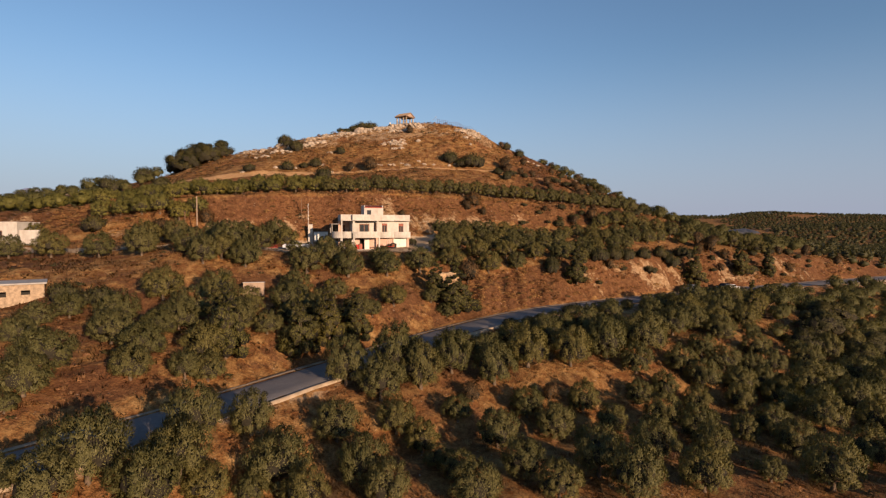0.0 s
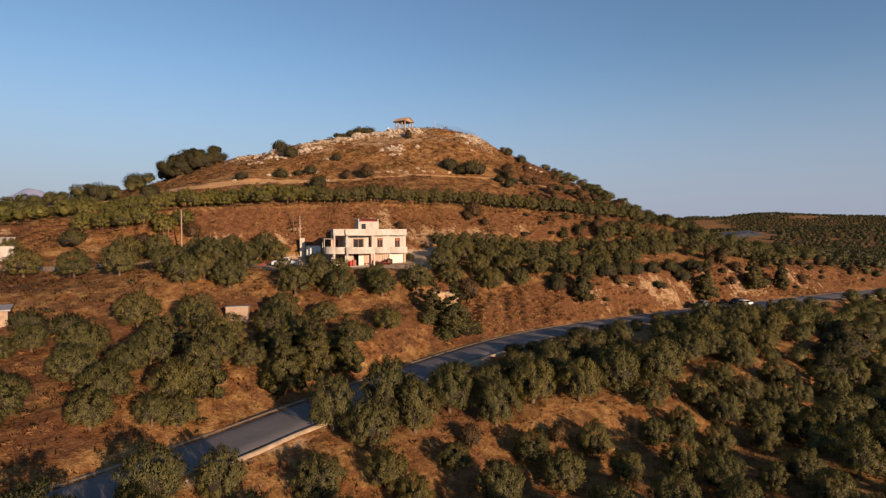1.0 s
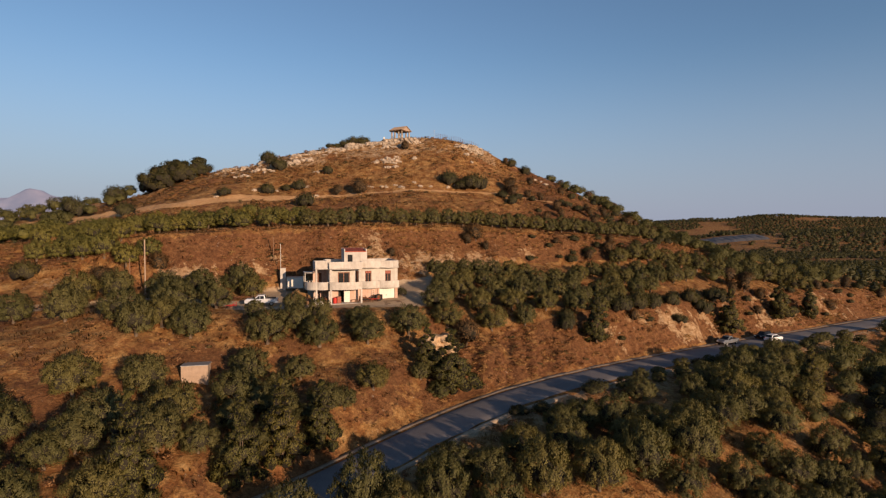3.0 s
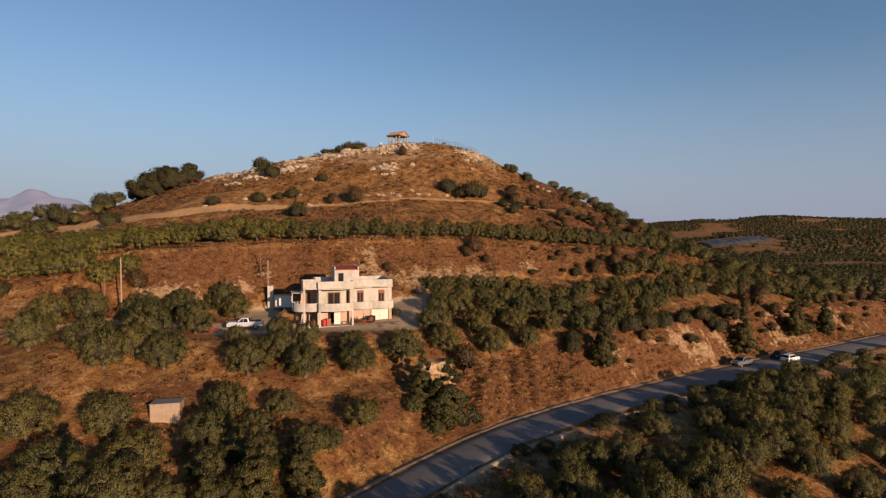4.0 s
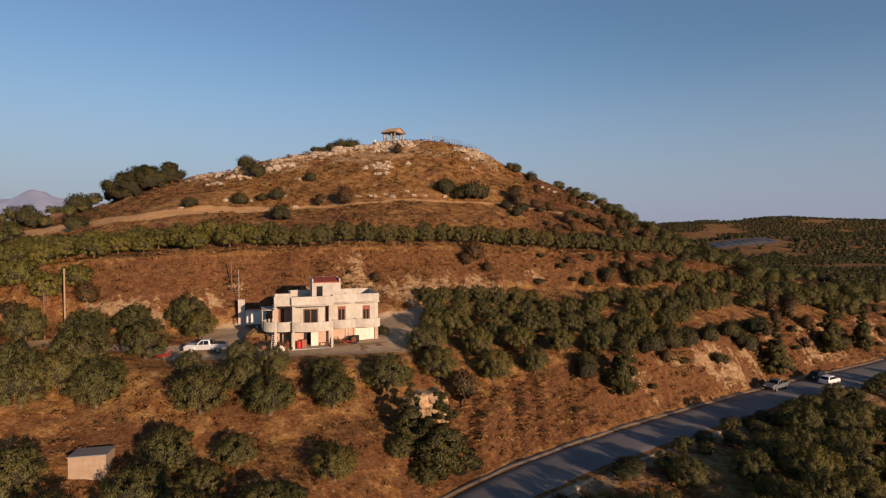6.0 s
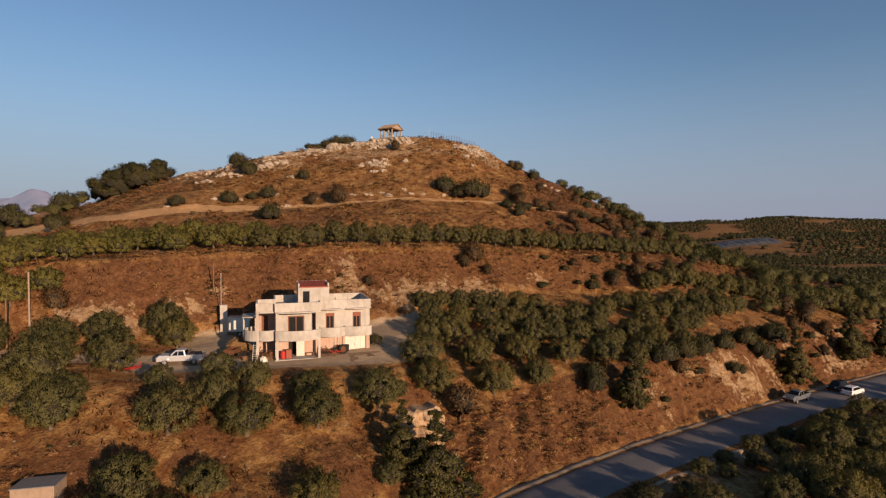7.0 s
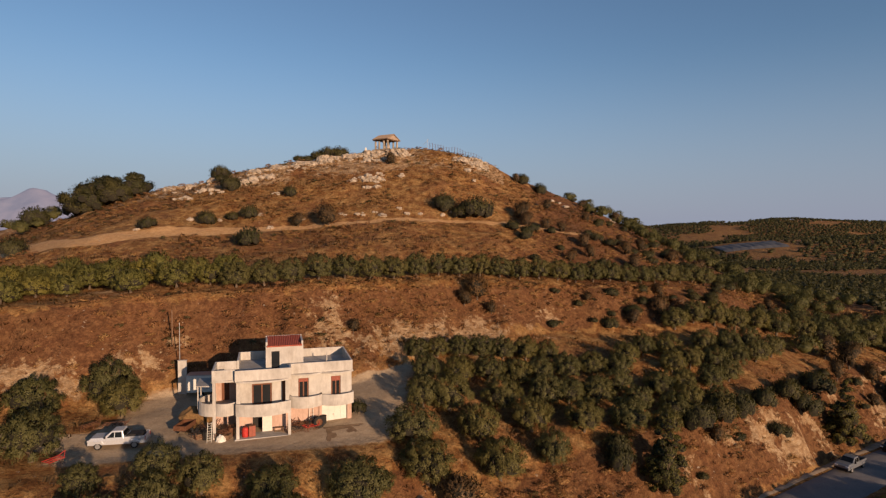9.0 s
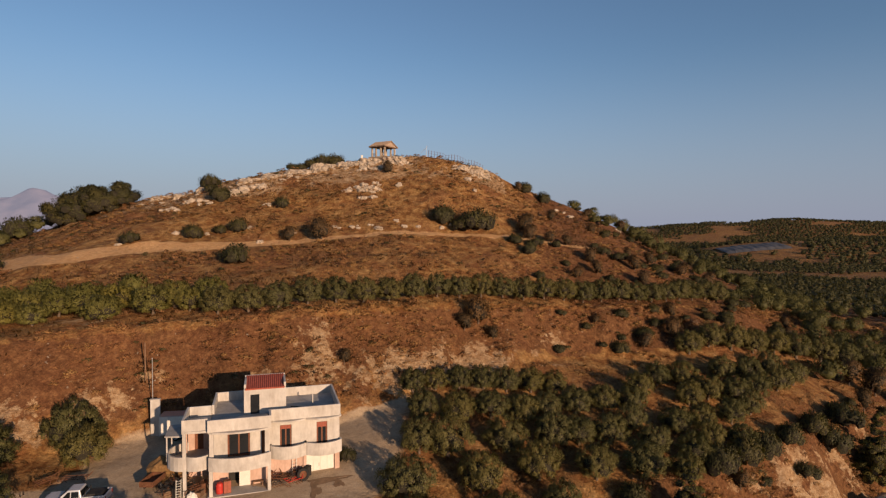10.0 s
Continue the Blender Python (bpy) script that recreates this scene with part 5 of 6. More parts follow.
def on_house(u, v, z=0.0, turn=0.0):
    """A pose in the house's own directions."""
    return pose(-17.9, 113.6, 0.2, 0, 0, 18) @ pose(u, v, z, 0, 0, turn)


def stand(ob, x, y, turn=0.0, lift=0.0):
    ob.matrix_basis = pose(x, y, ground_z(x, y) + lift, 0, 0, turn)
    return ob


# ---- vehicles ----
def wheel(parent, x, y, r=0.36, w=0.24):
    side = 1 if y > 0 else -1
    bm = bmesh.new()
    made = bmesh.ops.create_cone(bm, cap_ends=True, segments=20, radius1=r, radius2=r, depth=w, matrix=Matrix.Translation((x, y, r)) @ Euler((radians(90), 0, 0)).to_matrix().to_4x4())["verts"]
    bmesh.ops.bevel(bm, geom=[e for e in bm.edges if len(e.link_faces) == 2 and any(len(f.verts) > 4 for f in e.link_faces)], offset=0.05, segments=2, affect="EDGES")
    hub = new("wheel")
    hub.parent = parent
    part("tyre", bm, TYRE, hub, "black tyre")
    rod_part("rim", (x, y + side * (w / 2 - 0.03), r), (x, y + side * (w / 2 + 0.012), r), r * 0.62, STEEL, hub, "silver rim", 14)


def pickup(name, paint, label, loaded=False):
    """A pickup 5.2 m long that heads towards +x."""
    ob = tagged(new(name), label, "pickup truck")
    body = bmesh.new()
    add_box(body, -2.6, 2.55, -0.88, 0.88, 0.45, 0.98, 0.07, None, (0.0, 0.06, 0.03, 0.03))
    add_box(body, 1.0, 2.48, -0.85, 0.85, 0.93, 1.16, 0.06, None, (0.1, 0.25, 0.07, 0.07))
    for x0, x1, y0, y1 in ((-2.6, -0.72, -0.88, -0.8), (-2.6, -0.72, 0.8, 0.88), (-2.6, -2.52, -0.8, 0.8), (-0.8, -0.72, -0.8, 0.8)):
        add_box(body, x0, x1, y0, y1, 0.9, 1.16, 0.012)
    for x in (-1.65, 1.6):
        for y in (-0.89, 0.89):
            add_box(body, x - 0.52, x + 0.52, y - 0.06, y + 0.06, 0.6, 0.9, 0.05, None, (0.15, 0.15, 0, 0))
    part("body", body, paint, ob)
    cab = bmesh.new()
    add_box(cab, -0.75, 1.35, -0.84, 0.84, 0.95, 1.74, 0.06, None, (0.2, 0.95, 0.17, 0.17))
    part("cab", cab, paint, ob)
    for s in (-1, 1):
        for x0, x1 in ((-0.52, 0.1), (0.17, 0.72)):
            bm = bmesh.new()
            low, high, run = 1.12, 1.6, lambda z: s * (0.84 - 0.17 * (z - 0.95) / 0.79 + 0.006)
            top1 = x1 if x1 < 0.5 else x1 - 0.36
            vs = [bm.verts.new(p) for p in ((x0, run(low), low), (x1 + (0.1 if x1 > 0.5 else 0), run(low), low), (top1, run(high), high), (x0 + (0.06 if x0 < 0 else 0), run(high), high))]
            bm.faces.new(vs)
            bmesh.ops.extrude_face_region(bm, geom=list(bm.faces))
            part("side_window", bm, GLASS, ob, "dark side glass")
        box_part("headlight", 2.42, 2.56, s * 0.64 - 0.17, s * 0.64 + 0.17, 0.78, 0.95, LAMP, ob, "clear headlight", 0.02)
        box_part("tail_light", -2.63, -2.56, s * 0.78 - 0.07, s * 0.78 + 0.07, 0.75, 1.05, TAIL, ob, "red tail light", 0.01)
        box_part("mirror", 0.85, 1.0, s * 0.98 - 0.1, s * 0.98 + 0.1, 1.12, 1.28, BLACK_PAINT, ob, "black door mirror", 0.03)
    for x0, z0, x1, z1, name_ in ((1.27, 1.05, 0.58, 1.66, "windscreen"), (-0.745, 1.12, -0.6, 1.62, "rear_window")):
        bm = bmesh.new()
        d = 0.012 if x0 > 0 else -0.012
        bm.faces.new([bm.verts.new(p) for p in ((x0 + d, -0.76, z0), (x0 + d, 0.76, z0), (x1 + d, 0.65, z1), (x1 + d, -0.65, z1))])
        bmesh.ops.extrude_face_region(bm, geom=list(bm.faces))
        part(name_, bm, GLASS, ob, "dark sloping glass")
    box_part("bed_liner", -2.5, -0.82, -0.79, 0.79, 0.9, 0.99, DARK, ob, "dark load bed", 0)
    box_part("bumper", 2.5, 2.66, -0.82, 0.82, 0.42, 0.66, BLACK_PAINT, ob, "dark front bumper", 0.04)
    box_part("bumper", -2.7, -2.58, -0.8, 0.8, 0.45, 0.62, STEEL, ob, "rear step bumper", 0.03)
    bm = bmesh.new()
    for y in (-0.7, 0.7):
        rod(bm, (-0.9, y, 1.1), (-0.98, y * 0.9, 1.55), 0.035)
    rod(bm, (-0.98, -0.63, 1.55), (-0.98, 0.63, 1.55), 0.035)
    part("roll_bar", bm, DARK, ob, "dark roll bar")
    if loaded:
        box_part("load", -2.3, -1.0, -0.65, 0.65, 0.99, 1.28, DARK, ob, "dark load in the bed", 0.06)
    for x in (-1.65, 1.6):
        for y in (-0.8, 0.8):
            wheel(ob, x, y)
    return ob


def car(name, paint, label):
    """A small car 4.2 m long that heads towards +x."""
    ob = tagged(new(name), label, "car")
    bm = bmesh.new()
    add_box(bm, -2.1, 2.1, -0.86, 0.86, 0.35, 0.95, 0.1, None, (0.06, 0.2, 0.05, 0.05))
    part("body", bm, paint, ob)
    bm = bmesh.new()
    add_box(bm, -1.9, 1.15, -0.8, 0.8, 0.9, 1.5, 0.08, None, (0.45, 0.85, 0.18, 0.18))
    part("cabin", bm, paint, ob)
    for s in (-1, 1):
        bm = bmesh.new()
        run = lambda z: s * (0.8 - 0.18 * (z - 0.9) / 0.6 + 0.008)
        bm.faces.new([bm.verts.new(p) for p in ((-1.6, run(1.0), 1.0), (0.9, run(1.0), 1.0), (0.3, run(1.4), 1.4), (-1.35, run(1.4), 1.4))])
        bmesh.ops.extrude_face_region(bm, geom=list(bm.faces))
        part("side_window", bm, GLASS, ob, "dark side glass")
        box_part("headlight", 1.98, 2.1, s * 0.62 - 0.16, s * 0.62 + 0.16, 0.66, 0.82, LAMP, ob, "clear headlight", 0.02)
        box_part("tail_light", -2.12, -2.04, s * 0.7 - 0.1, s * 0.7 + 0.1, 0.7, 0.9, TAIL, ob, "red tail light", 0.01)
    for x0, z0, x1, z1, name_ in ((1.06, 1.0, 0.42, 1.43, "windscreen"), (-1.84, 1.0, -1.52, 1.43, "rear_window")):
        bm = bmesh.new()
        d = 0.02 if x0 > 0 else -0.02
        bm.faces.new([bm.verts.new(p) for p in ((x0 + d, -0.7, z0), (x0 + d, 0.7, z0), (x1 + d, 0.58, z1), (x1 + d, -0.58, z1))])
        bmesh.ops.extrude_face_region(bm, geom=list(bm.faces))
        part(name_, bm, GLASS, ob, "dark sloping glass")
    for x in (-1.3, 1.3):
        for y in (-0.76, 0.76):
            wheel(ob, x, y, 0.31, 0.2)
    return ob


stand(pickup("pickup_truck", SILVER, "silver crew-cab pickup parked on the gravel yard", True), -28.6, 111.2, 192, 0.02)


def on_road(ob, x, across, facing):
    """A vehicle in its lane: across is metres from the hill side of the road."""
    y, z = line("road", np.array([x - 1.0, x, x + 1.0]))
    slope = math.atan2(y[2] - y[0], 2.0)
    px, py = x + across * math.sin(slope), float(y[1]) - across * math.cos(slope)
    ob.matrix_basis = pose(px, py, float(z[1]) + 0.09, 0, 0, math.degrees(slope) + facing)


on_road(pickup("pickup_truck", GREY_PAINT, "grey pickup driving along the asphalt road"), 57.0, 2.0, 180)
on_road(car("car", BLACK_PAINT, "black car on the asphalt road behind the pickup"), 68.0, 2.0, 180)
on_road(car("car", WHITE_PAINT, "white car on the asphalt road"), 67.0, 4.8, 0)


# ---- the yard's clutter ----
def cart():
    ob = tagged(new("farm_trailer"), "rusty orange farm trailer parked beside the house", "trailer")
    bm = bmesh.new()
    for x0, x1, y0, y1, z0, z1 in ((-1.1, 1.1, -0.65, 0.65, 0.62, 0.7), (-1.1, 1.1, -0.65, -0.6, 0.7, 1.12), (-1.1, 1.1, 0.6, 0.65, 0.7, 1.12), (-1.1, -1.05, -0.6, 0.6, 0.7, 1.12), (1.05, 1.1, -0.6, 0.6, 0.7, 1.12)):
        add_box(bm, x0, x1, y0, y1, z0, z1, 0.01)
    part("box", bm, RUST, ob)
    rod_part("drawbar", (1.1, 0, 0.6), (2.1, 0, 0.35), 0.04, RUST, ob)
    for y in (-0.72, 0.72):
        wheel(ob, 0.0, y, 0.32, 0.16)
    return ob


def implement(name, paint, label, seed, length=1.8):
    """A farm implement: a frame of bars with tines and a hitch."""
    r = random.Random(seed)
    ob = tagged(new(name), label, "farm implement")
    bm = bmesh.new()
    for y in (-0.45, 0.0, 0.45):
        rod(bm, (-length / 2, y, 0.5), (length / 2, y, 0.5), 0.035, 6)
    for x in (-length / 2, 0, length / 2):
        rod(bm, (x, -0.5, 0.52), (x, 0.5, 0.52), 0.035, 6)
    part("bar_frame", bm, paint, ob)
    for k in range(7):
        x, y = -length / 2 + length * k / 6, r.choice((-0.45, 0, 0.45))
        bm = bmesh.new()
        rod(bm, (x, y, 0.5), (x - 0.18, y, 0.22), 0.025, 5)
        rod(bm, (x - 0.18, y, 0.22), (x + 0.06, y, 0.0), 0.025, 5)
        part("tine", bm, RUST, ob)
    bm = bmesh.new()
    rod(bm, (length / 2, -0.4, 0.5), (length / 2 + 0.4, 0, 0.95), 0.03, 6)
    rod(bm, (length / 2, 0.4, 0.5), (length / 2 + 0.4, 0, 0.95), 0.03, 6)
    part("hitch", bm, paint, ob)
    return ob


def ladder(label, height=2.6, rungs=8):
    ob = tagged(new("ladder"), label, "ladder")
    for y in (-0.2, 0.2):
        rod_part("rail", (0, y, 0), (0, y, height), 0.03, WHITE_DOOR, ob, "", 6)
    for k in range(rungs):
        z = 0.25 + k * (height - 0.4) / (rungs - 1)
        rod_part("rung", (0, -0.2, z), (0, 0.2, z), 0.02, WHITE_DOOR, ob, "", 6)
    return ob


def heap(name, rx, ry, h, material, label, category, seed):
    """A loose heap with an uneven surface."""
    bm = bmesh.new()
    bmesh.ops.create_icosphere(bm, subdivisions=3, radius=1)
    for v in bm.verts:
        d = 1 + 0.28 * noise.noise(v.co * 2.3 + Vector((seed, 0, 0))) + 0.1 * noise.noise(v.co * 7)
        v.co = Vector((v.co.x * rx * d, v.co.y * ry * d, max(v.co.z, -0.2) * h * d))
    ob = finish(name, bm, material)
    return tagged(ob, label, category)


def lay(ob, u, v, z=0.0, turn=0.0, tilt=None):
    m = on_house(u, v, 0, turn)
    p = m.translation
    m.translation.z = ground_z(p.x, p.y) + z
    ob.matrix_basis = m @ tilt if tilt is not None else m
    return ob


lay(cart(), -5.2, 2.9, 0, 70)
lay(heap("hay_heap", 1.7, 1.4, 1.9, STRAW_HEAP, "heap of dry brown hay beside the trailer", "hay", 3), -4.6, 5.2)
lay(implement("cultivator", DARK, "dark iron cultivator beside the hay heap", 14, 1.5), -3.2, 1.6, 0, 60)
lay(implement("cultivator", RUST, "rusty cultivator under the balcony", 15, 1.6), -2.9, 3.2, 0, 20)
lay(implement("walking_tractor", DARK, "dark two-wheeled walking tractor by the column", 16, 1.2), -1.9, 0.9, 0.1, 75)
lay(implement("cultivator", DARK, "dark iron cultivator before the pinkish wall", 17, 1.7), 6.2, 0.0, 0, 15)
lay(implement("iron_scrap", RUST, "rusty scrap iron at the end of the porch", 18, 1.3), 5.9, 1.0, 0.1, 80)
lay(implement("cultivator", DARK, "dark iron cultivator beside the trailer", 4, 1.2), -3.7, 2.6, 0, 80)
lay(implement("cultivator", RUST, "rusty cultivator in front of the stained wall", 5, 1.9), 6.9, 0.9, 0, 5)
lay(implement("cultivator", RED, "red-painted cultivator in front of the stained wall", 6, 1.5), 7.4, 0.2, 0, 25)
lay(ladder("white ladder leaning against the column"), -2.6, -0.1, 0, 100, pose(0, 0, 0, 0, -24, 0))
lay(ladder("white ladder leaning against the stained wall", 2.4, 7), 7.6, 1.5, 0.2, 90, pose(0, 0, 0, 0, 10, 0))
lay(heap("sack_pile", 0.5, 0.45, 0.6, WHITE_DOOR, "pile of whitish sacks beside the column", "sacks", 9), -1.5, 0.0)
lay(implement("iron_scrap", RUST, "rusty scrap iron under the loggia", 7, 1.4), -1.0, 1.6, 0, 40)
stack = tagged(new("plastic_barrel"), "bright red plastic barrel on the porch", "barrel")
bm = bmesh.new()
rod(bm, (0, 0, 0), (0, 0, 0.15), 0.3, 14, 0.34), rod(bm, (0, 0, 0.15), (0, 0, 0.75), 0.34, 14), rod(bm, (0, 0, 0.75), (0, 0, 0.92), 0.34, 14, 0.26)
part("drum", bm, RED, stack)
rod_part("lid", (0, 0, 0.92), (0, 0, 0.97), 0.24, RED, stack, "", 14)
stack.matrix_basis = on_house(0.85, 0.25, 0.12)
chest = tagged(new("cupboard"), "old brown wooden cupboard on the porch", "cupboard")
box_part("case", -0.33, 0.33, -0.25, 0.25, 0.0, 1.15, BROWN, chest, "", 0.02)
for s in (-1, 1):
    box_part("cupboard_door", s * 0.165 - 0.155, s * 0.165 + 0.155, -0.275, -0.252, 0.06, 1.1, SHUTTER, chest, "", 0.005)
chest.matrix_basis = on_house(1.5, 0.2, 0.12, 8)
chair = tagged(new("bench"), "small dark bench against the porch wall", "bench")
box_part("seat", -0.5, 0.5, -0.2, 0.2, 0.4, 0.45, TIMBER, chair)
for x in (-0.42, 0.42):
    for y in (-0.14, 0.14):
        box_part("leg", x - 0.03, x + 0.03, y - 0.03, y + 0.03, 0, 0.4, TIMBER, chair, "", 0)
chair.matrix_basis = on_house(4.2, 0.9, 0.12)
big = tagged(new("tractor_wheel"), "large black tractor wheel leaning by the garage", "wheel")
bm = bmesh.new()
for k in range(28):
    for s in (-1, 1):
        a = 6.283 * k / 28
        rod(bm, (0.55 * math.cos(a), 0.02 * s, 0.62 + 0.55 * math.sin(a)), (0.62 * math.cos(a + 0.12), 0.15 * s, 0.62 + 0.62 * math.sin(a + 0.12)), 0.035, 5)
bmesh.ops.create_cone(bm, cap_ends=False, segments=28, radius1=0.57, radius2=0.57, depth=0.3, matrix=Matrix.Translation((0, 0, 0.62)) @ Euler((radians(90), 0, 0)).to_matrix().to_4x4())
for s in (-1, 1):
    bmesh.ops.create_cone(bm, cap_ends=False, segments=28, radius1=0.57, radius2=0.36, depth=0.06, matrix=Matrix.Translation((0, s * 0.18, 0.62)) @ Euler((radians(-90 * s), 0, 0)).to_matrix().to_4x4())
part("tyre", bm, TYRE, big, "black ribbed tyre")
rod_part("rim", (0, -0.1, 0.62), (0, 0.1, 0.62), 0.37, RUST, big, "dark rusty rim", 18)
lay(big, 8.35, 0.35, 0, 12, pose(0, 0, 0, -14, 0, 0))
lay(implement("rotary_tiller", DARK, "dark rotary tiller beside the tractor wheel", 8, 1.0), 7.7, 1.05, 0.1, 10)
stand(implement("harrow", RED, "bright red harrow at the edge of the yard", 10, 1.4), -31.6, 106.2, 70, 0.15)
stand(implement("cultivator", RUST, "rusty implements standing behind the olive", 12, 2.2), -31.2, 115.0, 10)
stand(implement("cultivator", RUST, "rusty implements standing behind the olive", 13, 1.6), -33.4, 114.2, 60)

def drum(u, v, paint, label):
    ob = tagged(new("oil_drum"), label, "drum")
    bm = bmesh.new()
    rod(bm, (0, 0, 0), (0, 0, 0.86), 0.29, 14)
    for z in (0.02, 0.28, 0.57, 0.84):
        rod(bm, (0, 0, z), (0, 0, z + 0.03), 0.305, 14)
    part("shell", bm, paint, ob)
    rod_part("cap", (0.15, 0, 0.86), (0.15, 0, 0.9), 0.04, DARK, ob, "", 8)
    lay(ob, u, v)


def crate(u, v, turn, label):
    ob = tagged(new("wooden_crate"), label, "crate")
    for y in (-0.3, 0.3):
        for z in (0.02, 0.2, 0.38):
            box_part("slat", -0.45, 0.45, y - 0.012, y + 0.012, z, z + 0.13, TIMBER, ob, "", 0.004)
    for x in (-0.44, 0.44):
        box_part("end_board", x - 0.012, x + 0.012, -0.286, 0.286, 0.02, 0.5, TIMBER, ob, "", 0.004)
    box_part("bottom", -0.42, 0.42, -0.28, 0.28, 0.0, 0.018, TIMBER, ob, "", 0)
    lay(ob, u, v, 0, turn)


drum(-3.0, 0.8, DARK, "dark oil drum among the farm scrap"), drum(-0.6, 1.1, RUST, "rusty oil drum under the loggia"), drum(5.3, 1.5, RUST, "rusty oil drum at the porch wall"), drum(8.9, 1.4, DARK, "dark oil drum behind the tractor wheel")
crate(-3.6, 1.2, 20, "weathered slatted crate beside the trailer"), crate(-0.9, 0.4, 70, "weathered slatted crate by the column"), crate(6.6, 1.3, 10, "weathered slatted crate under the balcony"), crate(-2.2, 2.3, 40, "weathered slatted crate beneath the balcony")
lay(implement("walking_tractor", DARK, "dark two-wheeled walking tractor beside the trailer", 21, 1.3), -3.9, 0.9, 0.25, 65)
lay(implement("cultivator", DARK, "dark iron cultivator among the scrap", 22, 1.4), -2.4, 1.4, 0.2, 130)
lay(implement("iron_scrap", RUST, "rusty scrap iron beside the tractor wheel", 23, 1.2), 7.9, 1.3, 0.3, 95)
lay(implement("cultivator", RUST, "small rusty cultivator beside the column", 24, 1.0), -1.4, 0.9, 0.15, 30)

WET = plain("damp_gravel", (0.20, 0.125, 0.068), 0.6, spread=0.3, scale=2)


def stain(u, v, ru, rv, seed):
    r = random.Random(seed)
    bm = bmesh.new()
    ring = []
    for k in range(26):
        a = 6.283 * k / 26
        d = 1 + 0.28 * math.sin(3 * a + seed) + r.uniform(-0.2, 0.2)
        p = on_house(u + ru * d * math.cos(a), v + rv * d * math.sin(a), 0).translation
        ring.append(bm.verts.new((p.x, p.y, ground_z(p.x, p.y) + 0.02)))
    p = on_house(u, v, 0).translation
    top = bm.verts.new((p.x, p.y, ground_z(p.x, p.y) + 0.025))
    for k in range(26):
        bm.faces.new((top, ring[k], ring[(k + 1) % 26]))
    tagged(finish("ground_stain", bm, WET), "dark damp stain on the gravel before the garage", "stain", kind="structure")


stain(10.6, -0.1, 1.9, 0.5, 1), stain(9.3, -1.6, 0.45, 1.3, 2), stain(11.6, -0.9, 0.5, 0.6, 3)

# White box van body and a tall white wall end behind the house.
van = tagged(new("box_trailer"), "white box trailer with a grey roof behind the house", "trailer")
box_part("box", -1.5, 1.5, -0.95, 0.95, 0.7, 2.75, WHITE_DOOR, van, "", 0.05)
box_part("roof", -1.52, 1.52, -0.97, 0.97, 2.75, 2.82, STEEL, van, "grey sheet roof", 0.02)
box_part("rear_opening", 1.5, 1.53, -0.5, 0.5, 1.0, 2.1, GLASS, van, "dark window", 0)
for y in (-0.85, 0.85):
    wheel(van, 0.2, y, 0.36, 0.22)
stand(van, -26.9, 125.8, 10)
end = tagged(new("garden_wall"), "tall white plastered wall end beside the yard", "wall")
box_part("panel", -0.5, 0.5, -0.15, 0.15, -0.5, 4.2, WALL, end, "", 0.03)
box_part("cap", -0.55, 0.55, -0.2, 0.2, 4.2, 4.3, CONCRETE, end, "", 0.02)
stand(end, -29.2, 125.8, 12)


def pole(name, x, y, height, r, material, label):
    ob = tagged(new(name), label, "pole")
    rod_part("mast", (0, 0, -0.5), (0, 0, height), r, material, ob, "", 9, r * 0.75)
    rod_part("finial", (0, 0, height), (0, 0, height + 0.12), r * 0.9, material, ob, "", 8)
    return stand(ob, x, y)


pole("utility_pole", -49.3, 114.6, 9.2, 0.13, BOARDS, "weathered pale wooden utility pole beside the terrace")
pole("utility_pole", -51.0, 113.0, 6.0, 0.11, TIMBER, "short dark wooden pole beside the terrace")
pole("metal_pole", -29.8, 126.4, 7.8, 0.06, STEEL, "thin pale metal pole behind the yard")
pole("wooden_post", -31.8, 128.6, 4.2, 0.09, TIMBER, "thin dark wooden post on the scarp")


# ---- small buildings ----
def hut(x, y, turn, wide, deep, high, skin, label, boards=True):
    ob = tagged(new("hut"), label, "hut")
    wall_part("front_wall", 0, wide, -0.3, high, 0, 0.08, [], skin, ob)
    wall_part("back_wall", 0, wide, -0.6, high - 0.15, deep - 0.08, 0.08, [], skin, ob)
    for u in (0, wide - 0.08):
        box_part("side_wall", u, u + 0.08, 0.082, deep - 0.082, -0.6, high - 0.08, skin, ob, "", 0)
    if boards:
        for k in range(int(wide / 0.42)):
            box_part("board", 0.03 + k * 0.42, 0.41 + k * 0.42, -0.03, -0.004, -0.4, high - 0.02, skin, ob, "", 0.004)
    bm = bmesh.new()
    add_box(bm, -0.05, wide + 0.05, -0.1, deep + 0.1, high, high + 0.08, 0)
    for v in bm.verts:
        v.co.z -= 0.18 * (v.co.y + 0.3) / (deep + 0.5)
    part("roof", bm, STEEL, ob, "flat grey sheet-metal roof")
    return stand(ob, x, y, turn, -0.45)


hut(-30.5, 86.9, 14, 3.05, 2.4, 2.35, BOARDS, "small pale board hut with a flat metal roof")
shed = tagged(new("stone_shed"), "old stone shed with a flat roof at the terrace edge", "shed")
wall_part("front_wall", -12, 0, -1, 3.2, 0, 0.4, [(-5.2, -4.2, 1.6, 2.3), (-2.6, -1.6, 1.8, 2.4)], RUBBLE, shed)
wall_part("back_wall", -12, 0, -1, 3.2, 5.6, 0.4, [], RUBBLE, shed)
for u in (-12, -0.4):
    box_part("side_wall", u, u + 0.4, 0.4, 5.6, -1, 3.2, RUBBLE, shed, "", 0)
box_part("roof", -12.3, 0.3, -0.3, 6.3, 3.2, 3.42, CONCRETE, shed, "flat grey concrete roof", 0.03)
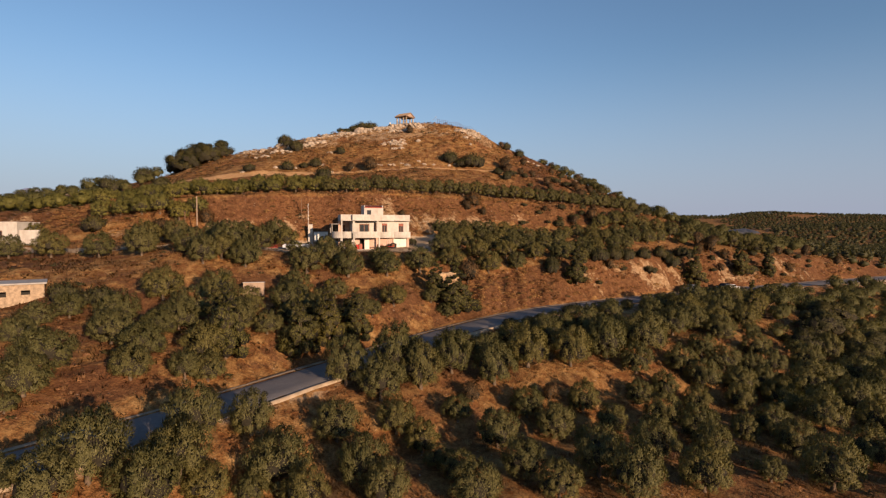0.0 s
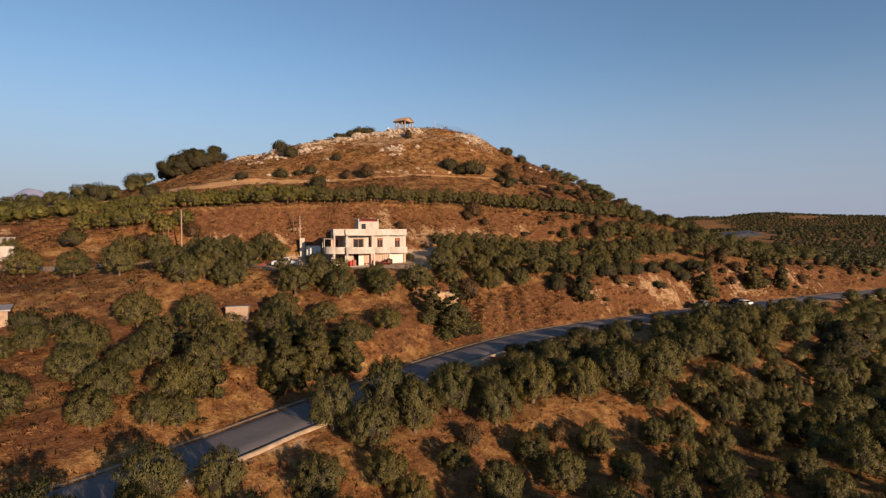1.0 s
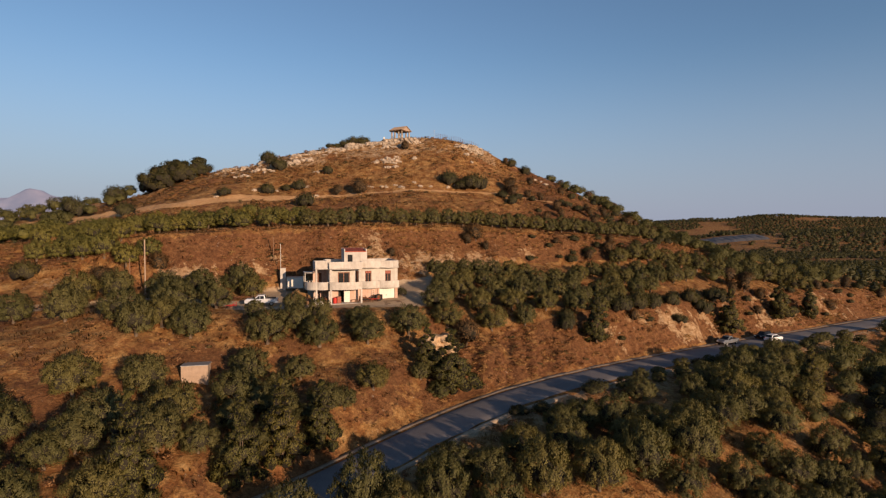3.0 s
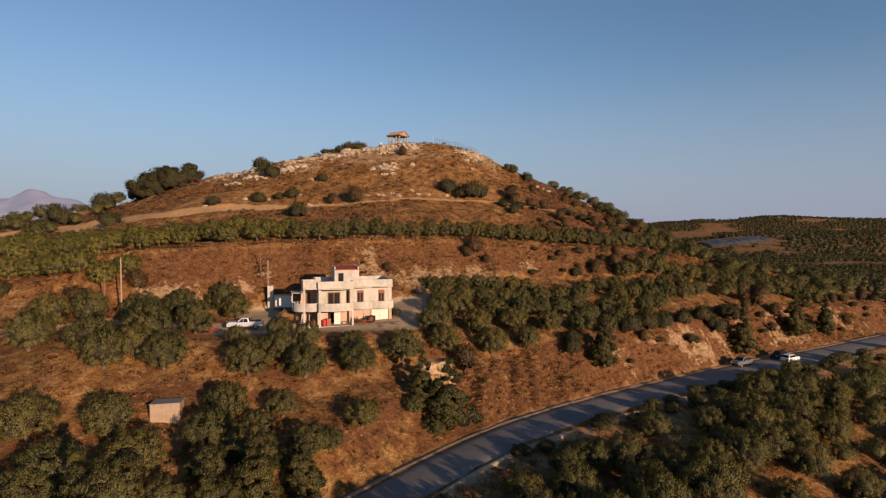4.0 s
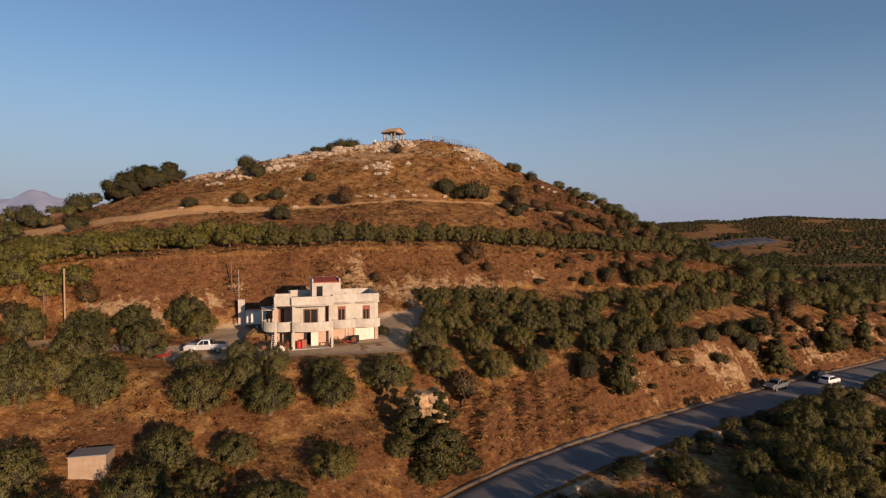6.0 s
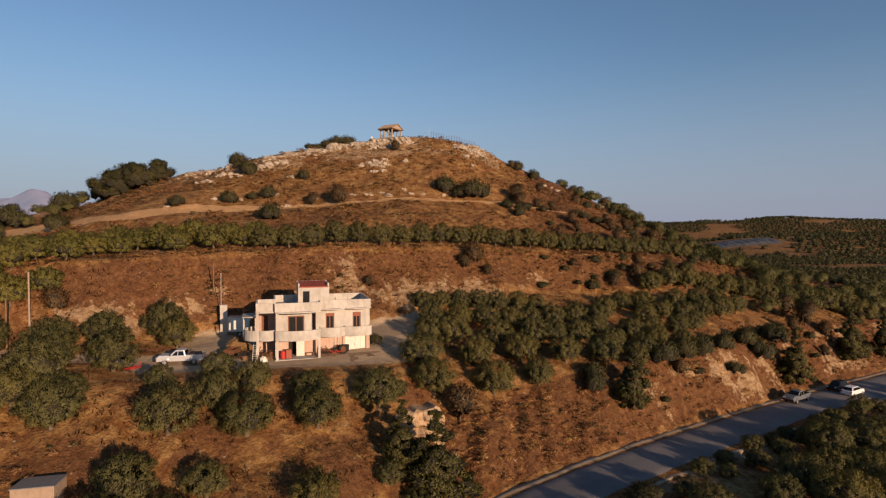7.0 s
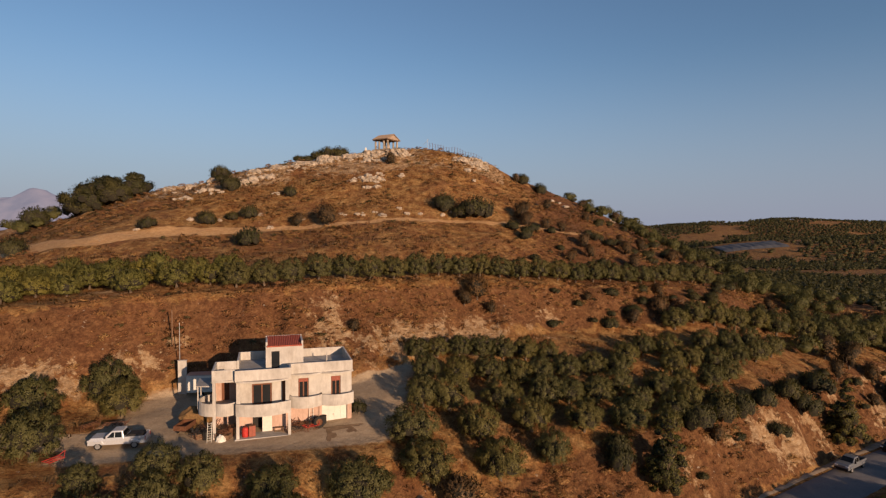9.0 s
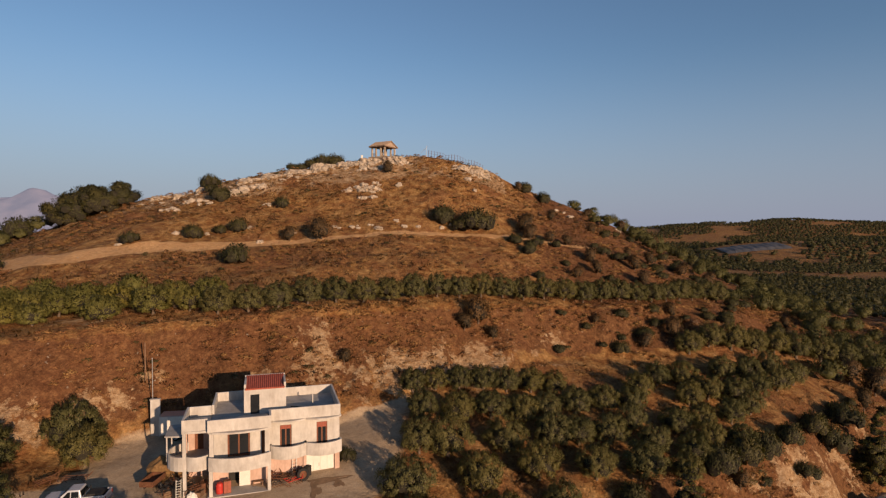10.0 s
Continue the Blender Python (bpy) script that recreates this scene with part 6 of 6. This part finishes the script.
# Dark panel painted as the shed's unlit inside, seen through the openings.
box_part("dark_room", -11, -1, 2.0, 2.1, 0, 3, DARK, shed, "", 0)
stand(shed, -54.6, 78.0, 34, -1.4)
villa = tagged(new("house"), "low white plastered house at the end of the terrace", "house")
wall_part("front_wall", -9, 0, -1, 4.0, 0, 0.3, [(-3.6, -2.6, 1.2, 2.6), (-7.0, -6.0, 1.2, 2.6)], WALL, villa)
wall_part("back_wall", -9, 0, -1, 4.0, 6.7, 0.3, [], WALL, villa)
for u in (-9, -0.3):
    box_part("side_wall", u, u + 0.3, 0.302, 6.698, -1, 4.0, WALL, villa, "", 0)
box_part("roof", -9.1, 0.1, -0.1, 7.1, 4.0, 4.25, WALL, villa, "flat white roof", 0.03)
box_part("terrace_wall", 0.1, 3.6, 0.5, 0.8, -1, 2.7, WALL, villa, "white garden wall", 0.02)
for u in (-3.6, -7.0):
    window(villa, u, u + 1.0, 1.2, 2.6, 0.08)
stand(villa, -79.4, 106.5, 6)


# ---- the hilltop ----
def pavilion():
    ob = tagged(new("pavilion"), "open hilltop pavilion with a tiled roof on wooden posts", "pavilion")
    w, d, h = 5.2, 5.2, 2.7
    box_part("plinth", -w / 2 - 0.5, w / 2 + 0.5, -d / 2 - 0.5, d / 2 + 0.5, -1.6, 0.05, STONE, ob, "pale stone plinth", 0.05)
    for x in (-w / 2 + 0.3, -w / 6, w / 6, w / 2 - 0.3):
        for y in (-d / 2 + 0.3, d / 2 - 0.3):
            box_part("post", x - 0.2, x + 0.2, y - 0.2, y + 0.2, 0.0, h, STONE, ob, "", 0.03)
    for y in (-d / 2 + 0.3, d / 2 - 0.3):
        box_part("beam", -w / 2 - 0.6, w / 2 + 0.6, y - 0.13, y + 0.13, h, h + 0.28, TIMBER, ob, "", 0.01)
    for k in range(9):
        x = -w / 2 - 0.2 + k * (w + 0.4) / 8
        box_part("rafter", x - 0.06, x + 0.06, -d / 2 - 0.6, d / 2 + 0.6, h + 0.1, h + 0.22, TIMBER, ob, "", 0)
    for s in (-1, 1):
        bm = bmesh.new()
        lo, hi = h + 0.3, h + 1.85
        for k in range(26):
            x = -w / 2 - 0.25 + k * (w + 0.5) / 25
            rod(bm, (x, s * (d / 2 + 0.45), lo), (x, s * 0.05, hi), 0.17, 6)
        part("roof_slope", bm, OLD_TILE, ob, "weathered brown tiles")
    for s in (-1, 1):
        bm = bmesh.new()
        x = s * (w / 2 + 0.12)
        low = [bm.verts.new(p) for p in ((x, -d / 2 - 0.4, h + 0.3), (x, d / 2 + 0.4, h + 0.3), (x, 0, h + 1.7))]
        bm.faces.new(low)
        made = bmesh.ops.extrude_face_region(bm, geom=list(bm.faces))["geom"]
        bmesh.ops.translate(bm, vec=(-s * 0.12, 0, 0), verts=[v for v in made if isinstance(v, bmesh.types.BMVert)])
        part("gable", bm, BOARDS, ob, "pale boarded gable")
    for x0, x1 in ((-w / 2 + 0.5, -w / 6 - 0.2), (w / 6 + 0.2, w / 2 - 0.5)):
        for y in (-d / 2 + 0.3, d / 2 - 0.3):
            bm = bmesh.new()
            rod(bm, (x0, y, 0.1), (x1, y, 1.1), 0.05, 5), rod(bm, (x0, y, 1.1), (x1, y, 0.1), 0.05, 5), rod(bm, (x0, y, 1.1), (x1, y, 1.1), 0.05, 5)
            part("railing", bm, TIMBER, ob)
    ob.matrix_basis = pose(-14.3, 216.5, 43.6, 0, 0, -32) @ Matrix.Diagonal((0.92, 0.92, 0.92, 1))
    return ob


pavilion()


def fence(points, label, height=1.9):
    ob = tagged(new("wire_fence"), label, "fence")
    tops = []
    for x, y in points:
        z = ground_z(x, y)
        rod_part("post", (x, y, z - 0.3), (x, y, z + height), 0.05, RUST, ob, "", 6)
        tops.append(Vector((x, y, z)))
    for h in (0.5, 1.1, 1.7):
        bm = bmesh.new()
        for a, b in zip(tops, tops[1:]):
            rod(bm, a + Vector((0, 0, h)), b + Vector((0, 0, h)), 0.014, 4)
        part("wire", bm, RUST, ob)


fence([(-2.0 + 0.75 * k, 212.0 + 0.12 * k) for k in range(20)], "rusty wire fence along the hill's crest")
mast = tagged(new("antenna_mast"), "thin tilted antenna mast on the hilltop", "antenna")
rod_part("rod", (0, 0, -0.3), (0, 0, 3.4), 0.04, STEEL, mast, "", 6)
rod_part("boom", (-1.4, 0, 1.6), (0.3, 0, 3.2), 0.03, STEEL, mast, "", 6)
stand(mast, -2.6, 213)
sign = tagged(new("marker_stone"), "small pale marker stone beside the pavilion", "stone")
box_part("slab", -0.25, 0.25, -0.1, 0.1, -0.2, 1.4, WHITE_DOOR, sign, "", 0.03)
stand(sign, -19.6, 213.5)


def rock_mesh(seed):
    bm = bmesh.new()
    bmesh.ops.create_icosphere(bm, subdivisions=3, radius=1)
    for v in bm.verts:
        p = v.co.copy()
        d = 1 + 0.45 * noise.noise(p * 1.4 + Vector((seed * 7.1, 0, 0))) + 0.18 * noise.noise(p * 4.2)
        v.co = Vector((round(p.x * d * 3.5) / 3.5 * 0.5 + p.x * d * 0.5, p.y * d, p.z * d * 0.8))
    me = bpy.data.meshes.new("rock")
    bm.to_mesh(me)
    bm.free()
    me.materials.append(STONE)
    return me


ROCKS = [rock_mesh(s) for s in range(6)]
rocky = random.Random(21)


def rock(x, y, size, flat=1.0, kinds=ROCKS):
    ob = new("rock", kinds[rocky.randrange(len(kinds))])
    z = ground_z(x, y)
    ob.matrix_basis = pose(x, y, z - 0.12 * size, rocky.uniform(-12, 12), rocky.uniform(-12, 12), rocky.uniform(0, 360)) @ Matrix.Diagonal((size, size * rocky.uniform(0.6, 1.0), size * flat * rocky.uniform(0.55, 0.95), 1))
    tagged(ob, "pale weathered limestone boulder in the dry grass", "rock", "boulders on the hill")


def boulders(x, y, size):
    """A broken ledge: a few boulders close together."""
    for k in range(4):
        rock(x + rocky.uniform(-0.9, 0.9) * size, y + rocky.uniform(-0.6, 0.6) * size, size * rocky.uniform(0.3, 0.62), 1.1)


for k in range(22):
    x = -72 + k * 2.7 + rocky.uniform(-0.8, 0.8)
    y, _ = line("crest", np.array([x]))
    rock(x, float(y[0]) - rocky.uniform(2.5, 6.5), rocky.uniform(0.5, 1.3), 0.7)
for x, y, s in ((-11.2, 182.8, 1.1), (-19, 199, 2.0), (-17, 200, 1.4), (-21, 198.5, 1.5), (-14, 201, 1.2), (-9, 200, 1.3), (-23.5, 182.5, 0.8), (8, 204, 1.0), (9.5, 200, 0.7), (11, 210, 2.2), (8.5, 209.5, 1.8), (13, 211.5, 1.4), (-18, 208.5, 2.0), (-15, 207.5, 1.6), (-11, 208, 2.1), (-20, 210, 1.7), (-7, 210, 1.5), (33, 216, 1.3), (35, 213, 1.0), (-52, 178, 0.8), (-60, 171.5, 0.9), (2, 185, 0.7), (4, 186.5, 0.6), (-3, 184.5, 0.6), (-6, 184, 0.7), (-17, 183.5, 0.8), (-38, 182, 0.8), (-46, 179, 0.7), (53, 232, 1.2)):
    boulders(x, y, s) if s > 1.1 else rock(x, y, s)

MARL = plain("tan_marl", (0.46, 0.32, 0.185), 0.95, spread=0.4, scale=1.2, bump=1.0)
MARL_ROCKS = [me.copy() for me in ROCKS[:3]]
for me in MARL_ROCKS:
    me.materials[0] = MARL


def outcrop(x, y, wide, deep, turn, label, material, seed):
    """A broken bank face set into the slope: ribbed front, layered, with a flat top that runs back into the ground."""
    m = pose(x, y, 0, 0, 0, turn)
    low, high = ground_z(x, y), ground_z(*(m @ Vector((0, deep, 0))).xy) + 0.12
    bm = bmesh.new()
    nu, nv = 30, 18
    rows = []
    for j in range(nv + 1):
        f = j / nv
        row = []
        for i in range(nu + 1):
            u = (i / nu - 0.5) * wide
            shape = 1 - abs(2 * i / nu - 1) ** 5
            g, back = min(f / 0.65, 1), max((f - 0.65) / 0.35, 0)
            z = (high - low + 0.6) * g - 0.6 - 0.25 * back
            q = Vector((u * 0.8, z * 1.3, seed * 9.0))
            d = 0.8 * noise.noise(q) + 0.5 * noise.noise(q * 2.3) + 0.24 * noise.noise(q * 5.5) + 0.16 * math.copysign(abs(math.sin(z * 3.1 + noise.noise(q))) ** 0.4, math.sin(z * 3.1))
            v = 0.35 * deep * g * g - d * (1 - back) + back * deep * 0.8 + 1.6 * (1 - shape)
            row.append(bm.verts.new((u, v, z - 0.9 * (1 - shape) + (0.4 * noise.noise(q * 1.4 + Vector((0, 7, 0))) if g >= 1 else 0))))
        rows.append(row)
    for a, b in zip(rows, rows[1:]):
        for i in range(nu):
            bm.faces.new((a[i], a[i + 1], b[i + 1], b[i]))
    ob = tagged(finish("outcrop", bm, material), label, "rock")
    ob.matrix_basis = pose(x, y, low, 0, 0, turn)
    return ob


outcrop(1.2, 105.6, 6.0, 4.2, 24, "pale tan marl outcrop broken out of the bank", MARL, 1)
for x, y, s in ((2.6, 104.8, 0.5), (4.0, 106.0, 0.6), (-0.6, 104.4, 0.4)):
    rock(x, y, s, 0.9, MARL_ROCKS)
plant("shrub", -6.5, 119.9, 1.7, 1.7)

# Limestone ledges along the hill's shoulder.
for x, y, s in ((-63.7, 194.8, 1.4), (-59.9, 193.0, 1.9), (-57.7, 196.2, 1.4), (-53.0, 193.9, 1.9), (-50.0, 197.6, 2.2), (-45.8, 199.3, 2.4), (-40.9, 201.4, 2.4), (-36.1, 204.7, 2.0), (-15.5, 194.7, 2.1), (-13.5, 198.4, 1.3), (-20.4, 183.1, 0.8), (-15.5, 183.4, 0.9), (-13.1, 183.8, 0.7), (-7.8, 185.9, 0.9), (-34.3, 176.6, 1.1), (-37.9, 191.8, 0.9), (-28.4, 181.0, 0.7), (-48.0, 199.0, 1.8), (-43.5, 200.8, 1.7), (-55.5, 195.5, 1.7)):
    boulders(x, y, s)

# Netting over a field on the far plain.
NETTING = plain("grey_netting", (0.09, 0.09, 0.095), 0.8, spread=0.2, scale=0.05)
net_house = tagged(new("net_house"), "low grey netting stretched over a field on the far plain", "netting")
for k in range(8):
    bm = bmesh.new()
    rows = []
    for j in range(7):
        y = 880 + 10 * j
        row = []
        for i in range(5):
            x = 398 + 11.5 * k + 11.4 * i / 4 + 0.06 * (y - 880)
            row.append(bm.verts.new((x, y, ground_z(x, y) + (1.6 + 0.5 * math.sin(math.pi * i / 4) if 0 < j < 6 and 0 <= i <= 4 else -0.3))))
        rows.append(row)
    for low, high in zip(rows, rows[1:]):
        for i in range(4):
            bm.faces.new((low[i], low[i + 1], high[i + 1], high[i]))
    part("span", bm, NETTING, net_house)

# The stratified limestone rim under the crest and the pavilion.
for x, y, wide, deep, turn, seed in ((-68.5, 205.0, 7, 2.6, 12, 3), (-62.5, 203.6, 7, 3.0, 4, 4), (-56.5, 202.6, 6, 2.8, 6, 5), (-45.5, 202.6, 7, 3.2, 14, 6), (-40.0, 204.2, 7, 3.0, 18, 7), (-34.0, 206.2, 8, 3.0, 16, 8), (-28.0, 208.0, 8, 3.0, 12, 9), (-22.0, 209.0, 8, 3.0, 8, 10), (-16.4, 208.6, 8, 3.6, 4, 11), (-11.2, 208.0, 7, 3.6, -6, 12), (5.6, 207.2, 5, 2.6, -14, 13), (9.8, 207.8, 5.5, 3.2, 4, 14), (12.6, 209.6, 4.5, 2.6, 25, 15), (-51.5, 199.0, 6, 2.4, 10, 16), (-16.0, 197.6, 7, 2.2, 0, 17)):
    outcrop(x, y, wide, deep, turn, "pale stratified limestone ledge under the hill's crest", STONE, seed)
